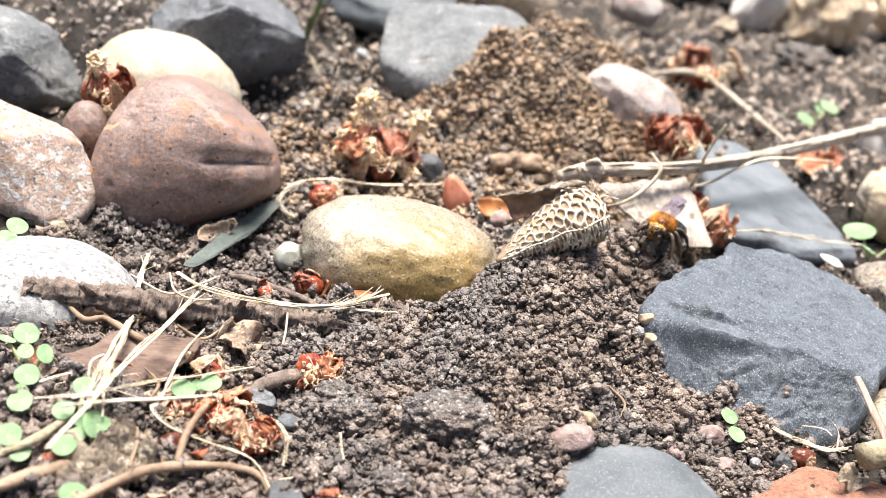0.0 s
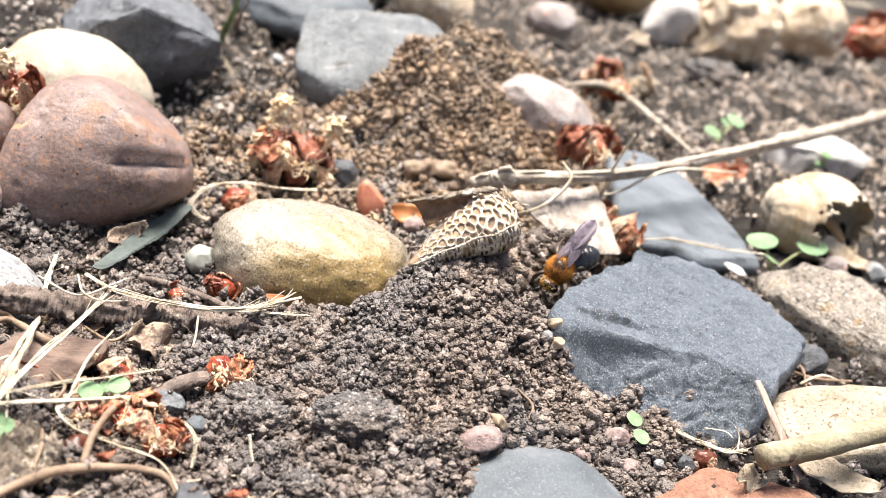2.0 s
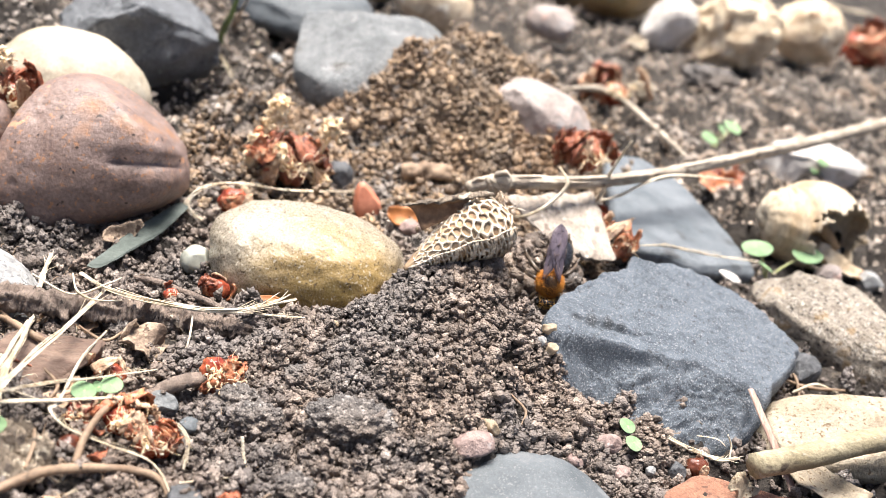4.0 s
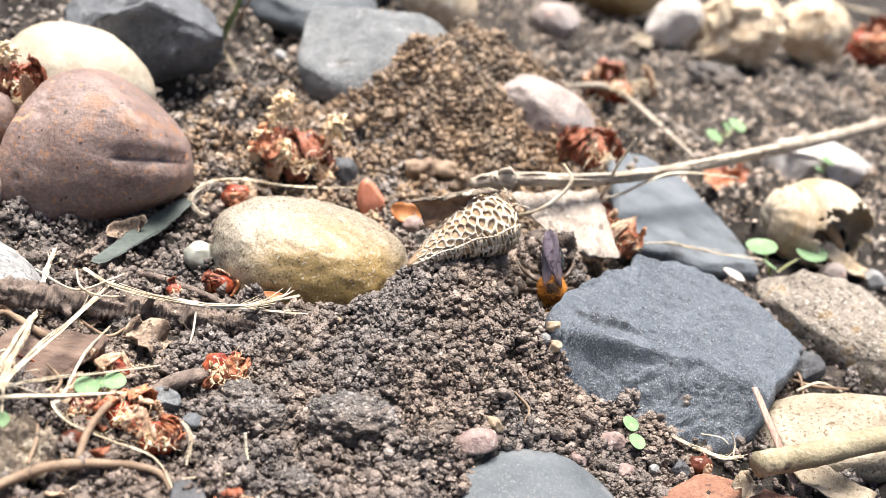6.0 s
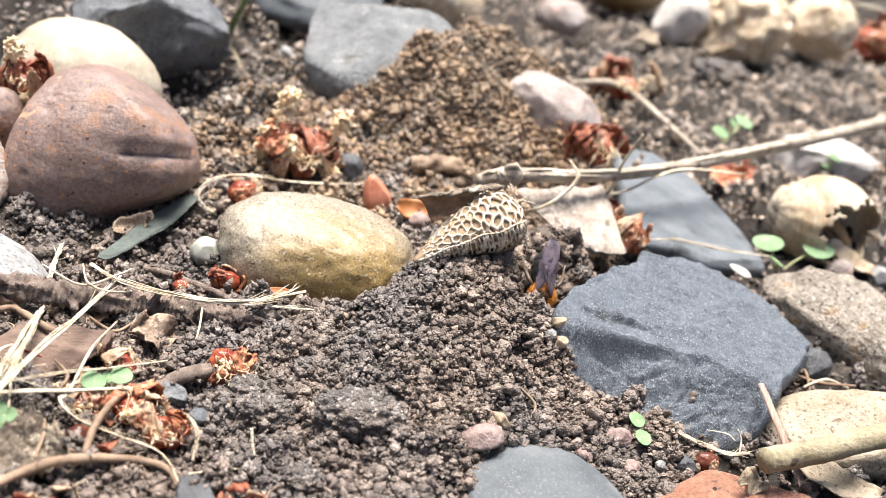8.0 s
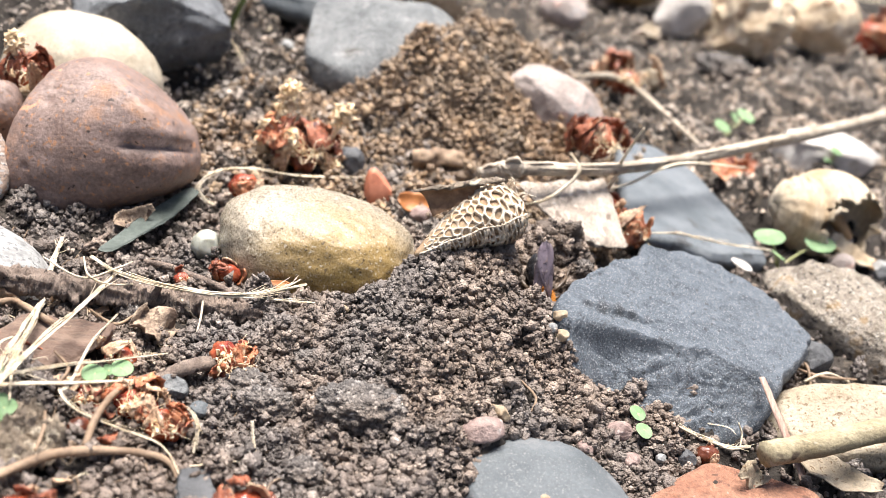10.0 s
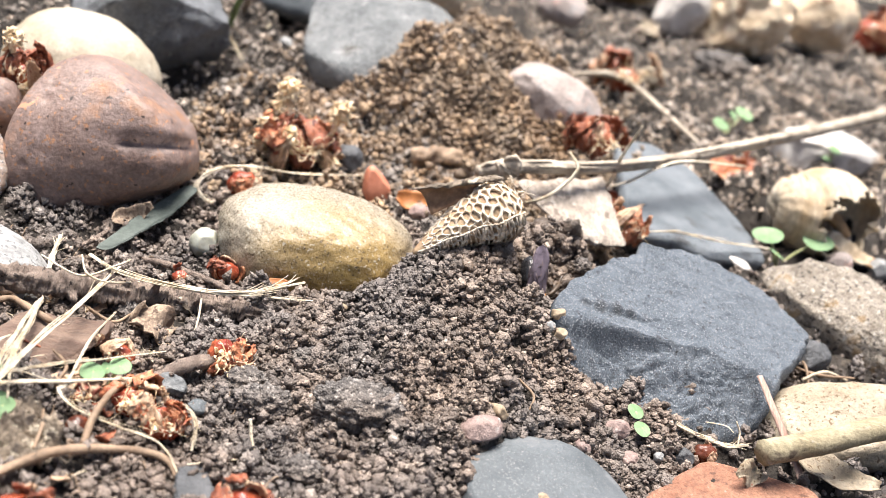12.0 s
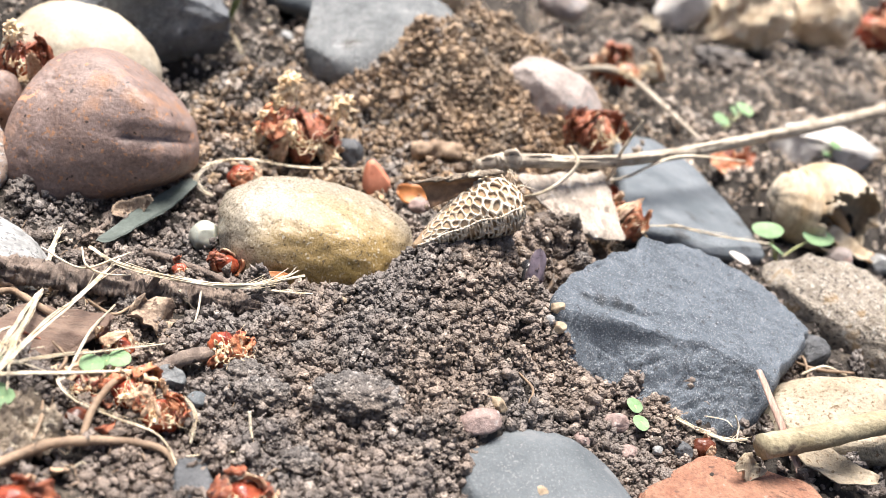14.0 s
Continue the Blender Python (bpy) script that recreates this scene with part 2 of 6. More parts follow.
def grain_surface(name, colours, rough=0.6, spec=0.45, cell=2600.0, island=0.72):
    """Crumbly soil: packed sand grains, each with a tone of its own, and a tone for each loose crumb."""
    m = bpy.data.materials.new(name)
    m.use_nodes = True
    nt = m.node_tree
    b = nt.nodes["Principled BSDF"]
    link = nt.links.new
    tc = nt.nodes.new("ShaderNodeTexCoord")

    def maths(op, a, c):
        x = nt.nodes.new("ShaderNodeMath")
        x.operation = op
        for k, v in enumerate((a, c)):
            if isinstance(v, float):
                x.inputs[k].default_value = v
            else:
                link(v, x.inputs[k])
        return x.outputs[0]

    def noise_at(scale, detail):
        n = nt.nodes.new("ShaderNodeTexNoise")
        n.inputs["Scale"].default_value = scale
        n.inputs["Detail"].default_value = detail
        link(tc.outputs["Object"], n.inputs["Vector"])
        return n.outputs["Fac"]

    def cells(scale):
        v = nt.nodes.new("ShaderNodeTexVoronoi")
        v.inputs["Scale"].default_value = scale
        link(tc.outputs["Object"], v.inputs["Vector"])
        c = nt.nodes.new("ShaderNodeSeparateColor")
        link(v.outputs["Color"], c.inputs[0])
        return v.outputs["Distance"], c.outputs

    far, sand = cells(cell)
    g = nt.nodes.new("ShaderNodeNewGeometry")
    tone = maths("ADD", maths("MULTIPLY", g.outputs["Random Per Island"], island), maths("MULTIPLY", sand[0], 1 - island))
    r = nt.nodes.new("ShaderNodeValToRGB")
    while len(r.color_ramp.elements) < len(colours):
        r.color_ramp.elements.new(0.5)
    for e, (p, c) in zip(r.color_ramp.elements, colours):
        e.position, e.color = p, (*c, 1)
    link(tone, r.inputs["Fac"])
    big = nt.nodes.new("ShaderNodeValToRGB")
    big.color_ramp.elements[0].position, big.color_ramp.elements[1].position = 0.4, 0.62
    big.color_ramp.elements[0].color = (0.82, 0.82, 0.84, 1)
    big.color_ramp.elements[1].color = (1.08, 0.97, 0.88, 1)
    link(noise_at(55, 4), big.inputs["Fac"])
    y = nt.nodes.new("ShaderNodeMix")
    y.data_type, y.blend_type = "RGBA", "MULTIPLY"
    y.inputs[0].default_value = 1.0
    link(r.outputs["Color"], y.inputs[6])
    link(big.outputs["Color"], y.inputs[7])
    link(y.outputs[2], b.inputs["Base Color"])
    gloss = nt.nodes.new("ShaderNodeMapRange")
    gloss.inputs["From Min"].default_value, gloss.inputs["From Max"].default_value = 0.8, 0.95
    gloss.inputs["To Min"].default_value, gloss.inputs["To Max"].default_value = rough, 0.3
    link(sand[1], gloss.inputs["Value"])
    link(gloss.outputs["Result"], b.inputs["Roughness"])
    b.inputs["Specular IOR Level"].default_value = spec
    bp = nt.nodes.new("ShaderNodeBump")
    bp.inputs["Strength"].default_value = 1.0
    bp.inputs["Distance"].default_value = 0.018 * CM
    link(maths("SUBTRACT", noise_at(cell * 1.2, 4), maths("MULTIPLY", far, 1.6)), bp.inputs["Height"])
    link(bp.outputs["Normal"], b.inputs["Normal"])
    return m


# moist soil, far darker than the crumbs: crevice shade is put into its colour
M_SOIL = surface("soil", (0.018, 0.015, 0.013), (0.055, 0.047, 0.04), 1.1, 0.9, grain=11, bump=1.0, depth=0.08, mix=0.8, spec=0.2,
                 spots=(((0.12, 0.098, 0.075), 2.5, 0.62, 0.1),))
M_GRAIN = grain_surface("soil_grains", ((0.0, (0.065, 0.054, 0.046)), (0.3, (0.114, 0.096, 0.083)), (0.6, (0.167, 0.142, 0.125)),
                                        (0.82, (0.227, 0.195, 0.169)), (0.93, (0.318, 0.275, 0.236)), (1.0, (0.500, 0.458, 0.407))))
M_GRAIN_DAMP = grain_surface("damp_crumbs", ((0.0, (0.045, 0.035, 0.028)), (0.5, (0.1, 0.08, 0.064)), (0.9, (0.17, 0.14, 0.114)), (1.0, (0.3, 0.26, 0.22))), rough=0.5)
M_GRAIN_DRY = grain_surface("dry_grains", ((0.0, (0.290, 0.249, 0.211)), (0.4, (0.377, 0.326, 0.273)), (0.8, (0.465, 0.402, 0.334)), (1.0, (0.638, 0.559, 0.465))), cell=1500.0)
M_GRAIN_MID = grain_surface("grey_grains", ((0.0, (0.135, 0.114, 0.098)), (0.4, (0.219, 0.189, 0.161)), (0.8, (0.304, 0.265, 0.223)), (1.0, (0.488, 0.429, 0.366))), cell=2000.0)
M_GRAIN_TAN = grain_surface("brown_grains", ((0.0, (0.117, 0.085, 0.058)), (0.45, (0.226, 0.168, 0.114)), (0.8, (0.322, 0.238, 0.152)), (1.0, (0.451, 0.333, 0.204))), cell=2000.0)
M_SLATE_MID = surface("mid_slate", (0.08, 0.085, 0.091), (0.15, 0.157, 0.165), 1.1, 0.6, grain=12, bump=0.9, depth=0.08, mix=1.0, spec=0.4, spots=(((0.045, 0.048, 0.052), 1.8, 0.58, 0.1), ((0.22, 0.23, 0.24), 4, 0.64, 0.06)))
# near-black patches follow the carved groove across the top
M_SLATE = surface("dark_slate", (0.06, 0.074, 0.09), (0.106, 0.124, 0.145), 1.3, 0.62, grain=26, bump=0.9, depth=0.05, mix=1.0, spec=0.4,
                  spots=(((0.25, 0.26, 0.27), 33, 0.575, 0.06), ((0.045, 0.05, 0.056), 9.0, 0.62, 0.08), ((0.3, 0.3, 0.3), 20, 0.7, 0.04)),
                  patches=(((0.03, 0.033, 0.037), (2.42, -3.12, 0.84), 0.04, 0.15, 0.8), ((0.03, 0.033, 0.037), (2.72, -2.99, 0.79), 0.05, 0.17, 0.85), ((0.03, 0.033, 0.037), (3.02, -2.9, 0.74), 0.05, 0.17, 0.85),
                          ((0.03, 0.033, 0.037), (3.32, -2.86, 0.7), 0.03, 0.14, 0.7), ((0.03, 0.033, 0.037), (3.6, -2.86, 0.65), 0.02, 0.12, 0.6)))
M_SLATE_SMOOTH = surface("grey_slate", (0.058, 0.067, 0.073), (0.095, 0.106, 0.113), 1.0, 0.62, grain=22, bump=0.45, depth=0.03, mix=0.8, spec=0.4, spots=(((0.13, 0.137, 0.142), 1.5, 0.62, 0.1), ((0.17, 0.17, 0.17), 30, 0.6, 0.06)))
M_SLATE_DARK = surface("charcoal_slate", (0.045, 0.047, 0.05), (0.1, 0.102, 0.107), 1.2, 0.55, grain=10, bump=0.7, depth=0.06, mix=0.7, spec=0.4)
M_GREYROCK = surface("grey_rock", (0.106, 0.112, 0.114), (0.185, 0.190, 0.189), 1.2, 0.8, grain=10, bump=0.9, depth=0.08, mix=0.9, spec=0.35, spots=(((0.085, 0.080, 0.072), 1.3, 0.62, 0.1), ((0.254, 0.254, 0.249), 2.6, 0.62, 0.08)))
M_GOLD = surface("ochre_pebble", (0.2, 0.17, 0.125), (0.31, 0.27, 0.21), 1.6, 0.29, grain=24, bump=0.45, depth=0.03, mix=1.0, spec=0.6,
                 patches=(((0.26, 0.172, 0.055), (0.35, -1.2, 0.0), 1.0, 2.1, 0.9), ((0.17, 0.125, 0.02), (0.3, -1.35, -0.3), 0.15, 1.0, 0.85), ((0.15, 0.088, 0.035), (0.1, -1.2, -1.0), 0.75, 1.5, 0.9)),
                 spots=(((0.08, 0.052, 0.024), 17, 0.6, 0.06), ((0.46, 0.41, 0.32), 20, 0.62, 0.05)))
M_BROWN = surface("red_brown_stone", (0.148, 0.097, 0.078), (0.224, 0.163, 0.142), 0.8, 0.52, grain=14, bump=0.45, depth=0.035, mix=1.0, spec=0.45,
                  spots=(((0.107, 0.067, 0.054), 0.7, 0.55, 0.2), ((0.268, 0.173, 0.131), 2.2, 0.6, 0.1), ((0.241, 0.130, 0.077), 1.1, 0.57, 0.14), ((0.464, 0.243, 0.142), 3.0, 0.67, 0.04), ((0.305, 0.156, 0.084), 10, 0.61, 0.05), ((0.036, 0.023, 0.018), 5.5, 0.68, 0.03)))
M_YELLOW = surface("pale_yellow_stone", (0.281, 0.225, 0.151), (0.423, 0.378, 0.302), 0.6, 0.6, grain=12, bump=0.3, depth=0.03, mix=0.6, spots=(((0.312, 0.218, 0.105), 1.2, 0.62, 0.12),))
M_PINKGRAN = surface("pink_granite", (0.249, 0.169, 0.125), (0.354, 0.281, 0.235), 3.0, 0.75, grain=16, bump=0.7, depth=0.05, mix=0.8,
                     spots=(((0.392, 0.394, 0.385), 7, 0.55, 0.06), ((0.128, 0.113, 0.109), 10, 0.6, 0.05), ((0.316, 0.201, 0.134), 4, 0.62, 0.06)))
M_CHALK = surface("white_rock", (0.430, 0.392, 0.357), (0.615, 0.573, 0.526), 1.3, 0.8, grain=9, bump=0.7, depth=0.08, mix=0.6, spots=(((0.368, 0.323, 0.269), 2.2, 0.63, 0.1),))
M_SLATE_BLUE = surface("blue_slate", (0.079, 0.092, 0.102), (0.132, 0.146, 0.158), 0.9, 0.65, grain=14, bump=0.6, depth=0.05, mix=0.7, spec=0.35, spots=(((0.062, 0.066, 0.070), 1.6, 0.6, 0.1),))
M_WHITEGRAN = surface("white_granite", (0.193, 0.193, 0.188), (0.302, 0.302, 0.294), 3.0, 0.7, grain=16, bump=0.5, depth=0.04, mix=1.0,
                      spots=(((0.109, 0.109, 0.109), 11, 0.57, 0.07), ((0.160, 0.160, 0.156), 4.0, 0.56, 0.1)))
M_TANGRAN = surface("tan_granite", (0.188, 0.157, 0.121), (0.356, 0.311, 0.257), 2.5, 0.8, grain=12, bump=1.0, depth=0.1, mix=1.0,
                    spots=(((0.069, 0.058, 0.050), 10, 0.59, 0.04), ((0.266, 0.188, 0.109), 2.5, 0.6, 0.08), ((0.415, 0.381, 0.331), 9, 0.61, 0.04)))
M_CREAM = surface("cream_stone", (0.224, 0.176, 0.116), (0.327, 0.280, 0.211), 1.2, 0.75, grain=14, bump=0.6, depth=0.05, mix=0.9,
                  spots=(((0.129, 0.086, 0.047), 13, 0.6, 0.05), ((0.181, 0.133, 0.086), 2.2, 0.6, 0.1)))
M_BRICK = surface("brick", (0.198, 0.087, 0.053), (0.294, 0.152, 0.097), 2.4, 0.95, grain=14, bump=1.0, depth=0.06, mix=0.9,
                  spots=(((0.308, 0.222, 0.176), 7, 0.69, 0.06), ((0.118, 0.057, 0.038), 5, 0.64, 0.06)))
M_PINKSTONE = surface("pale_pink_stone", (0.22, 0.178, 0.158), (0.33, 0.283, 0.258), 1.6, 0.8, grain=12, bump=0.6, depth=0.05, mix=0.9, spots=(((0.36, 0.24, 0.2), 3.0, 0.6, 0.08), ((0.2, 0.2, 0.2), 1.2, 0.58, 0.1)))
M_TANROCK = surface("tan_rock", (0.490, 0.361, 0.233), (0.770, 0.630, 0.455), 1.4, 0.85, grain=6, bump=0.9, depth=0.14, mix=0.8, spots=(((0.303, 0.198, 0.123), 1.6, 0.6, 0.08), ((0.874, 0.793, 0.653), 2.6, 0.63, 0.06)))
M_QUARTZ = surface("quartz", (0.256, 0.260, 0.215), (0.400, 0.403, 0.344), 2.0, 0.35, grain=12, bump=0.2, mix=0.3, subsurface=0.3)
M_REDSTONE = surface("red_stone", (0.4, 0.13, 0.07), (0.5, 0.2, 0.12), 2.0, 0.6, grain=14, bump=0.2, mix=0.3)
M_BARK = surface("bark", (0.133, 0.098, 0.078), (0.289, 0.224, 0.180), 3.0, 0.85, grain=26, bump=0.9, depth=0.06, mix=1.0, stretch=(1.6, 0.9, 0.9), spots=(((0.304, 0.243, 0.197), 5.5, 0.61, 0.05), ((0.035, 0.024, 0.019), 5.5, 0.62, 0.05)))
M_TWIG = surface("grey_twig", (0.215, 0.172, 0.129), (0.430, 0.370, 0.292), 2.0, 0.8, grain=12, bump=0.7, depth=0.04, mix=0.8, stretch=(0.35, 1, 1), spots=(((0.129, 0.099, 0.073), 3, 0.63, 0.05),))
M_STRAW = surface("straw", (0.409, 0.326, 0.212), (0.650, 0.576, 0.455), 2.5, 0.65, grain=22, bump=0.8, depth=0.03, mix=0.7, subsurface=0.06)
M_BRANCH = surface("olive_branch", (0.19, 0.155, 0.092), (0.3, 0.262, 0.175), 1.2, 0.85, grain=18, bump=0.6, depth=0.03, mix=0.9, stretch=(0.6, 1, 1), spec=0.3, spots=(((0.08, 0.06, 0.042), 3, 0.61, 0.08), ((0.29, 0.265, 0.21), 5, 0.63, 0.06)))
M_ROOT = surface("brown_root", (0.145, 0.094, 0.058), (0.281, 0.197, 0.129), 2.0, 0.75, grain=12, bump=0.6, mix=0.8)
M_SPLINT = surface("pink_splint", (0.24, 0.145, 0.11), (0.4, 0.285, 0.235), 5.0, 0.8, grain=16, bump=0.6, mix=0.9, stretch=(2.5, 0.5, 0.5), spec=0.3)
M_POD = surface("papery_lattice", (0.381, 0.285, 0.190), (0.634, 0.561, 0.456), 3.0, 0.65, grain=18, bump=0.3, depth=0.01, mix=0.6, subsurface=0.05)
M_PODIN = surface("seed_husk_inside", (0.255, 0.156, 0.086), (0.468, 0.343, 0.213), 2.5, 0.75, grain=14, bump=0.4, mix=0.6)
M_PODFLAP = surface("brown_husk_flap", (0.14, 0.075, 0.038), (0.33, 0.2, 0.115), 3.0, 0.8, grain=16, bump=0.5, mix=0.6)
M_WOOD = surface("bleached_wood", (0.2, 0.163, 0.13), (0.34, 0.293, 0.248), 2.4, 0.8, grain=11, bump=0.8, depth=0.05, mix=0.9, stretch=(1.6, 0.7, 1), spots=(((0.13, 0.1, 0.078), 3, 0.6, 0.06), ((0.4, 0.357, 0.307), 4, 0.6, 0.06)))
M_RUST = surface("rust_husk", (0.12, 0.03, 0.018), (0.4, 0.13, 0.06), 5.0, 0.42, grain=18, bump=0.8, depth=0.04, mix=1.0, subsurface=0.05, spots=(((0.56, 0.39, 0.25), 6, 0.61, 0.08), ((0.06, 0.014, 0.012), 6.5, 0.61, 0.06)))
M_BULB = surface("orange_husk", (0.27, 0.07, 0.03), (0.52, 0.23, 0.105), 4.0, 0.42, grain=18, bump=0.8, depth=0.04, mix=1.0, subsurface=0.06, spots=(((0.64, 0.46, 0.3), 5, 0.6, 0.08), ((0.17, 0.025, 0.016), 3.5, 0.57, 0.08)))
M_BUD = surface("red_bud", (0.13, 0.016, 0.012), (0.36, 0.085, 0.035), 2.2, 0.24, grain=10, bump=0.35, depth=0.04, mix=0.7, subsurface=0.05, spots=(((0.42, 0.2, 0.09), 3.5, 0.6, 0.1),))
M_CHAFF = surface("yellow_chaff", (0.640, 0.450, 0.255), (0.820, 0.690, 0.490), 5.0, 0.8, grain=18, bump=0.4, mix=0.5, subsurface=0.1)
M_RUSTLEAF = surface("orange_leaf", (0.27, 0.095, 0.027), (0.42, 0.175, 0.05), 2.0, 0.5, grain=14, bump=0.3, mix=0.4, subsurface=0.1)
M_DRYLEAF = surface("dry_leaf", (0.15, 0.1, 0.07), (0.36, 0.275, 0.195), 4.0, 0.8, grain=16, bump=0.9, depth=0.04, mix=0.9, spots=(((0.09, 0.055, 0.038), 4.5, 0.6, 0.06),))
M_GREEN = surface("seedling_leaf", (0.13, 0.225, 0.1), (0.2, 0.295, 0.16), 3.0, 0.65, grain=18, bump=0.3, mix=0.5, subsurface=0.1, spec=0.3)
M_STEM = surface("seedling_stem", (0.3, 0.32, 0.14), (0.45, 0.45, 0.22), 3.0, 0.5, grain=14, bump=0.1, mix=0.2)
M_SHELL = surface("snail_shell", (0.312, 0.217, 0.119), (0.508, 0.443, 0.344), 0.9, 0.6, grain=9, bump=0.5, depth=0.04, mix=0.8, stretch=(1.8, 0.5, 0.5), spots=(((0.230, 0.139, 0.066), 1.8, 0.6, 0.08),))
M_SHELLIN = surface("broken_shell_edge", (0.16, 0.09, 0.04), (0.36, 0.23, 0.115), 2.0, 0.65, grain=10, bump=0.4, mix=0.6)
M_GRASS = surface("green_grass", (0.06, 0.12, 0.03), (0.14, 0.22, 0.06), 2.0, 0.5, grain=14, bump=0.1, mix=0.2)
M_SHALE = surface("green_grey_blade", (0.06, 0.072, 0.064), (0.105, 0.12, 0.108), 1.5, 0.85, grain=18, bump=0.5, mix=0.6, spec=0.2)
M_CLOD = grain_surface("soil_lump", ((0.0, (0.058, 0.051, 0.046)), (0.35, (0.090, 0.080, 0.073)), (0.7, (0.129, 0.115, 0.103)), (0.9, (0.188, 0.170, 0.153)), (1.0, (0.323, 0.297, 0.271))), island=0.0, rough=0.75)
M_BARKFLAT = surface("flat_bark", (0.097, 0.060, 0.044), (0.175, 0.120, 0.089), 1.5, 0.85, grain=9, bump=0.8, depth=0.05, mix=0.6, stretch=(0.6, 2, 1))
M_SEED = surface("brown_seed", (0.072, 0.018, 0.007), (0.117, 0.033, 0.015), 2.0, 0.3, grain=12, bump=0.1, mix=0.3)
M_BEEBLACK = surface("bee_black", (0.008, 0.008, 0.009), (0.022, 0.021, 0.023), 5.0, 0.24, grain=40, bump=0.15, depth=0.005, mix=0.4)
M_BEELEG = surface("bee_leg", (0.03, 0.02, 0.014), (0.09, 0.06, 0.035), 8.0, 0.45, grain=40, bump=0.2, depth=0.005, mix=0.4)
M_BEEFUR = surface("orange_fur", (0.3, 0.1, 0.012), (0.52, 0.21, 0.03), 6.0, 0.75, grain=30, bump=0.2, depth=0.01, mix=0.4, spec=0.3)
M_BEEDARK = surface("brown_fur", (0.06, 0.03, 0.012), (0.14, 0.07, 0.025), 6.0, 0.8, grain=30, bump=0.2, depth=0.01, mix=0.4, spec=0.2)
M_BEEPALE = surface("yellow_fur", (0.42, 0.2, 0.035), (0.58, 0.32, 0.07), 6.0, 0.7, grain=30, bump=0.2, depth=0.01, mix=0.4)
M_BEEEYE = surface("bee_eye", (0.006, 0.006, 0.006), (0.012, 0.011, 0.01), 5.0, 0.15, grain=40, bump=0.1, depth=0.004, mix=0.3)
M_VEIN = surface("wing_vein", (0.06, 0.038, 0.034), (0.11, 0.075, 0.07), 8.0, 0.4, grain=30, bump=0.1, mix=0.3)
M_WING = surface("smoky_wing", (0.112, 0.088, 0.107), (0.208, 0.168, 0.197), 3.0, 0.36, grain=12, bump=0.4, depth=0.01, mix=0.5, spec=0.4)
M_WING.node_tree.nodes["Principled BSDF"].inputs["Alpha"].default_value = 0.72
M_HUSKTAN = surface("tan_husk", (0.32, 0.19, 0.11), (0.6, 0.44, 0.3), 5.0, 0.6, grain=18, bump=0.8, depth=0.03, mix=1.0, subsurface=0.05, spots=(((0.22, 0.06, 0.035), 4.5, 0.6, 0.08),))
M_BARKTAN = surface("tan_bark", (0.1, 0.076, 0.055), (0.27, 0.215, 0.155), 2.2, 0.85, grain=8, bump=1.0, depth=0.1, mix=0.8, spots=(((0.44, 0.38, 0.29), 5.5, 0.6, 0.05), ((0.06, 0.045, 0.035), 4, 0.6, 0.06),))
M_ROSE = surface("rosy_pebble", (0.17, 0.115, 0.1), (0.3, 0.22, 0.195), 2.5, 0.7, grain=12, bump=0.6, depth=0.05, mix=0.8, spots=(((0.42, 0.36, 0.33), 6, 0.64, 0.05),))
M_BUFF = surface("buff_pebble", (0.22, 0.16, 0.1), (0.36, 0.28, 0.19), 2.5, 0.65, grain=12, bump=0.5, depth=0.04, mix=0.7)

# ---- the ground: one sheet out to the horizon ----
def graded(lo, hi, step, far):
    """Even steps between lo and hi, growing outwards to the horizon."""
    mid = np.arange(lo, hi + step / 2, step)
    up, out, s = [], hi, step
    while out < far:
        s *= 1.035 if s < 0.6 else 1.35
        out += s
        up.append(out)
    down, out, s = [], lo, step
    while out > -far:
        s *= 1.035 if s < 0.6 else 1.35
        out -= s
        down.append(out)
    return np.array(down[::-1] + list(mid) + up)


def crumbs(x, y):
    """Uneven crumbly relief of loose soil."""
    z = 0.3 * noise.noise((x * 1.4, y * 1.4, 0)) + 0.22 * noise.noise((x * 3.3, y * 3.3, 3))
    if y > 4:
        z += (0.75 * noise.noise((x * 0.9, y * 0.9, 9)) + 0.35 * noise.noise((x * 2.2, y * 2.2, 6))) * min(1.0, (y - 4) / 1.5)
    z *= 0.55 + 0.45 * min(1.0, max(0.0, (x + 5.0) / 1.5)) if y < -2.5 else 1.0
    z += 0.17 * (0.5 - noise.voronoi((x * 3.8, y * 3.8, 0.5))[0][0]) + 0.07 * (0.5 - noise.voronoi((x * 9.5, y * 9.5, 2.5))[0][0])
    return z


def build_ground():
    xs, ys = graded(-4.5, 4.2, 0.055, 2500), graded(-8.8, 0.6, 0.055, 2500)
    gx, gy = np.meshgrid(xs, ys)
    z = ground_z(gx, gy)
    flat = np.stack([gx, gy], -1).reshape(-1, 2)
    add = np.zeros(len(flat))
    near = (np.abs(flat[:, 0]) < 24) & (flat[:, 1] > -13) & (flat[:, 1] < 36)
    for i in np.nonzero(near)[0]:
        add[i] = crumbs(*flat[i])
    v = np.column_stack([flat, z.ravel() + add])
    w, h = len(xs), len(ys)
    i = np.arange(w * h).reshape(h, w)
    f = np.stack([i[:-1, :-1], i[:-1, 1:], i[1:, 1:], i[1:, :-1]], -1).reshape(-1, 4)
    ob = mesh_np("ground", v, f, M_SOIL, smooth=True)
    return tagged(ob, "crumbly garden soil with crevice shade in its colour, strewn with stones", "soil", kind="structure")


build_ground()


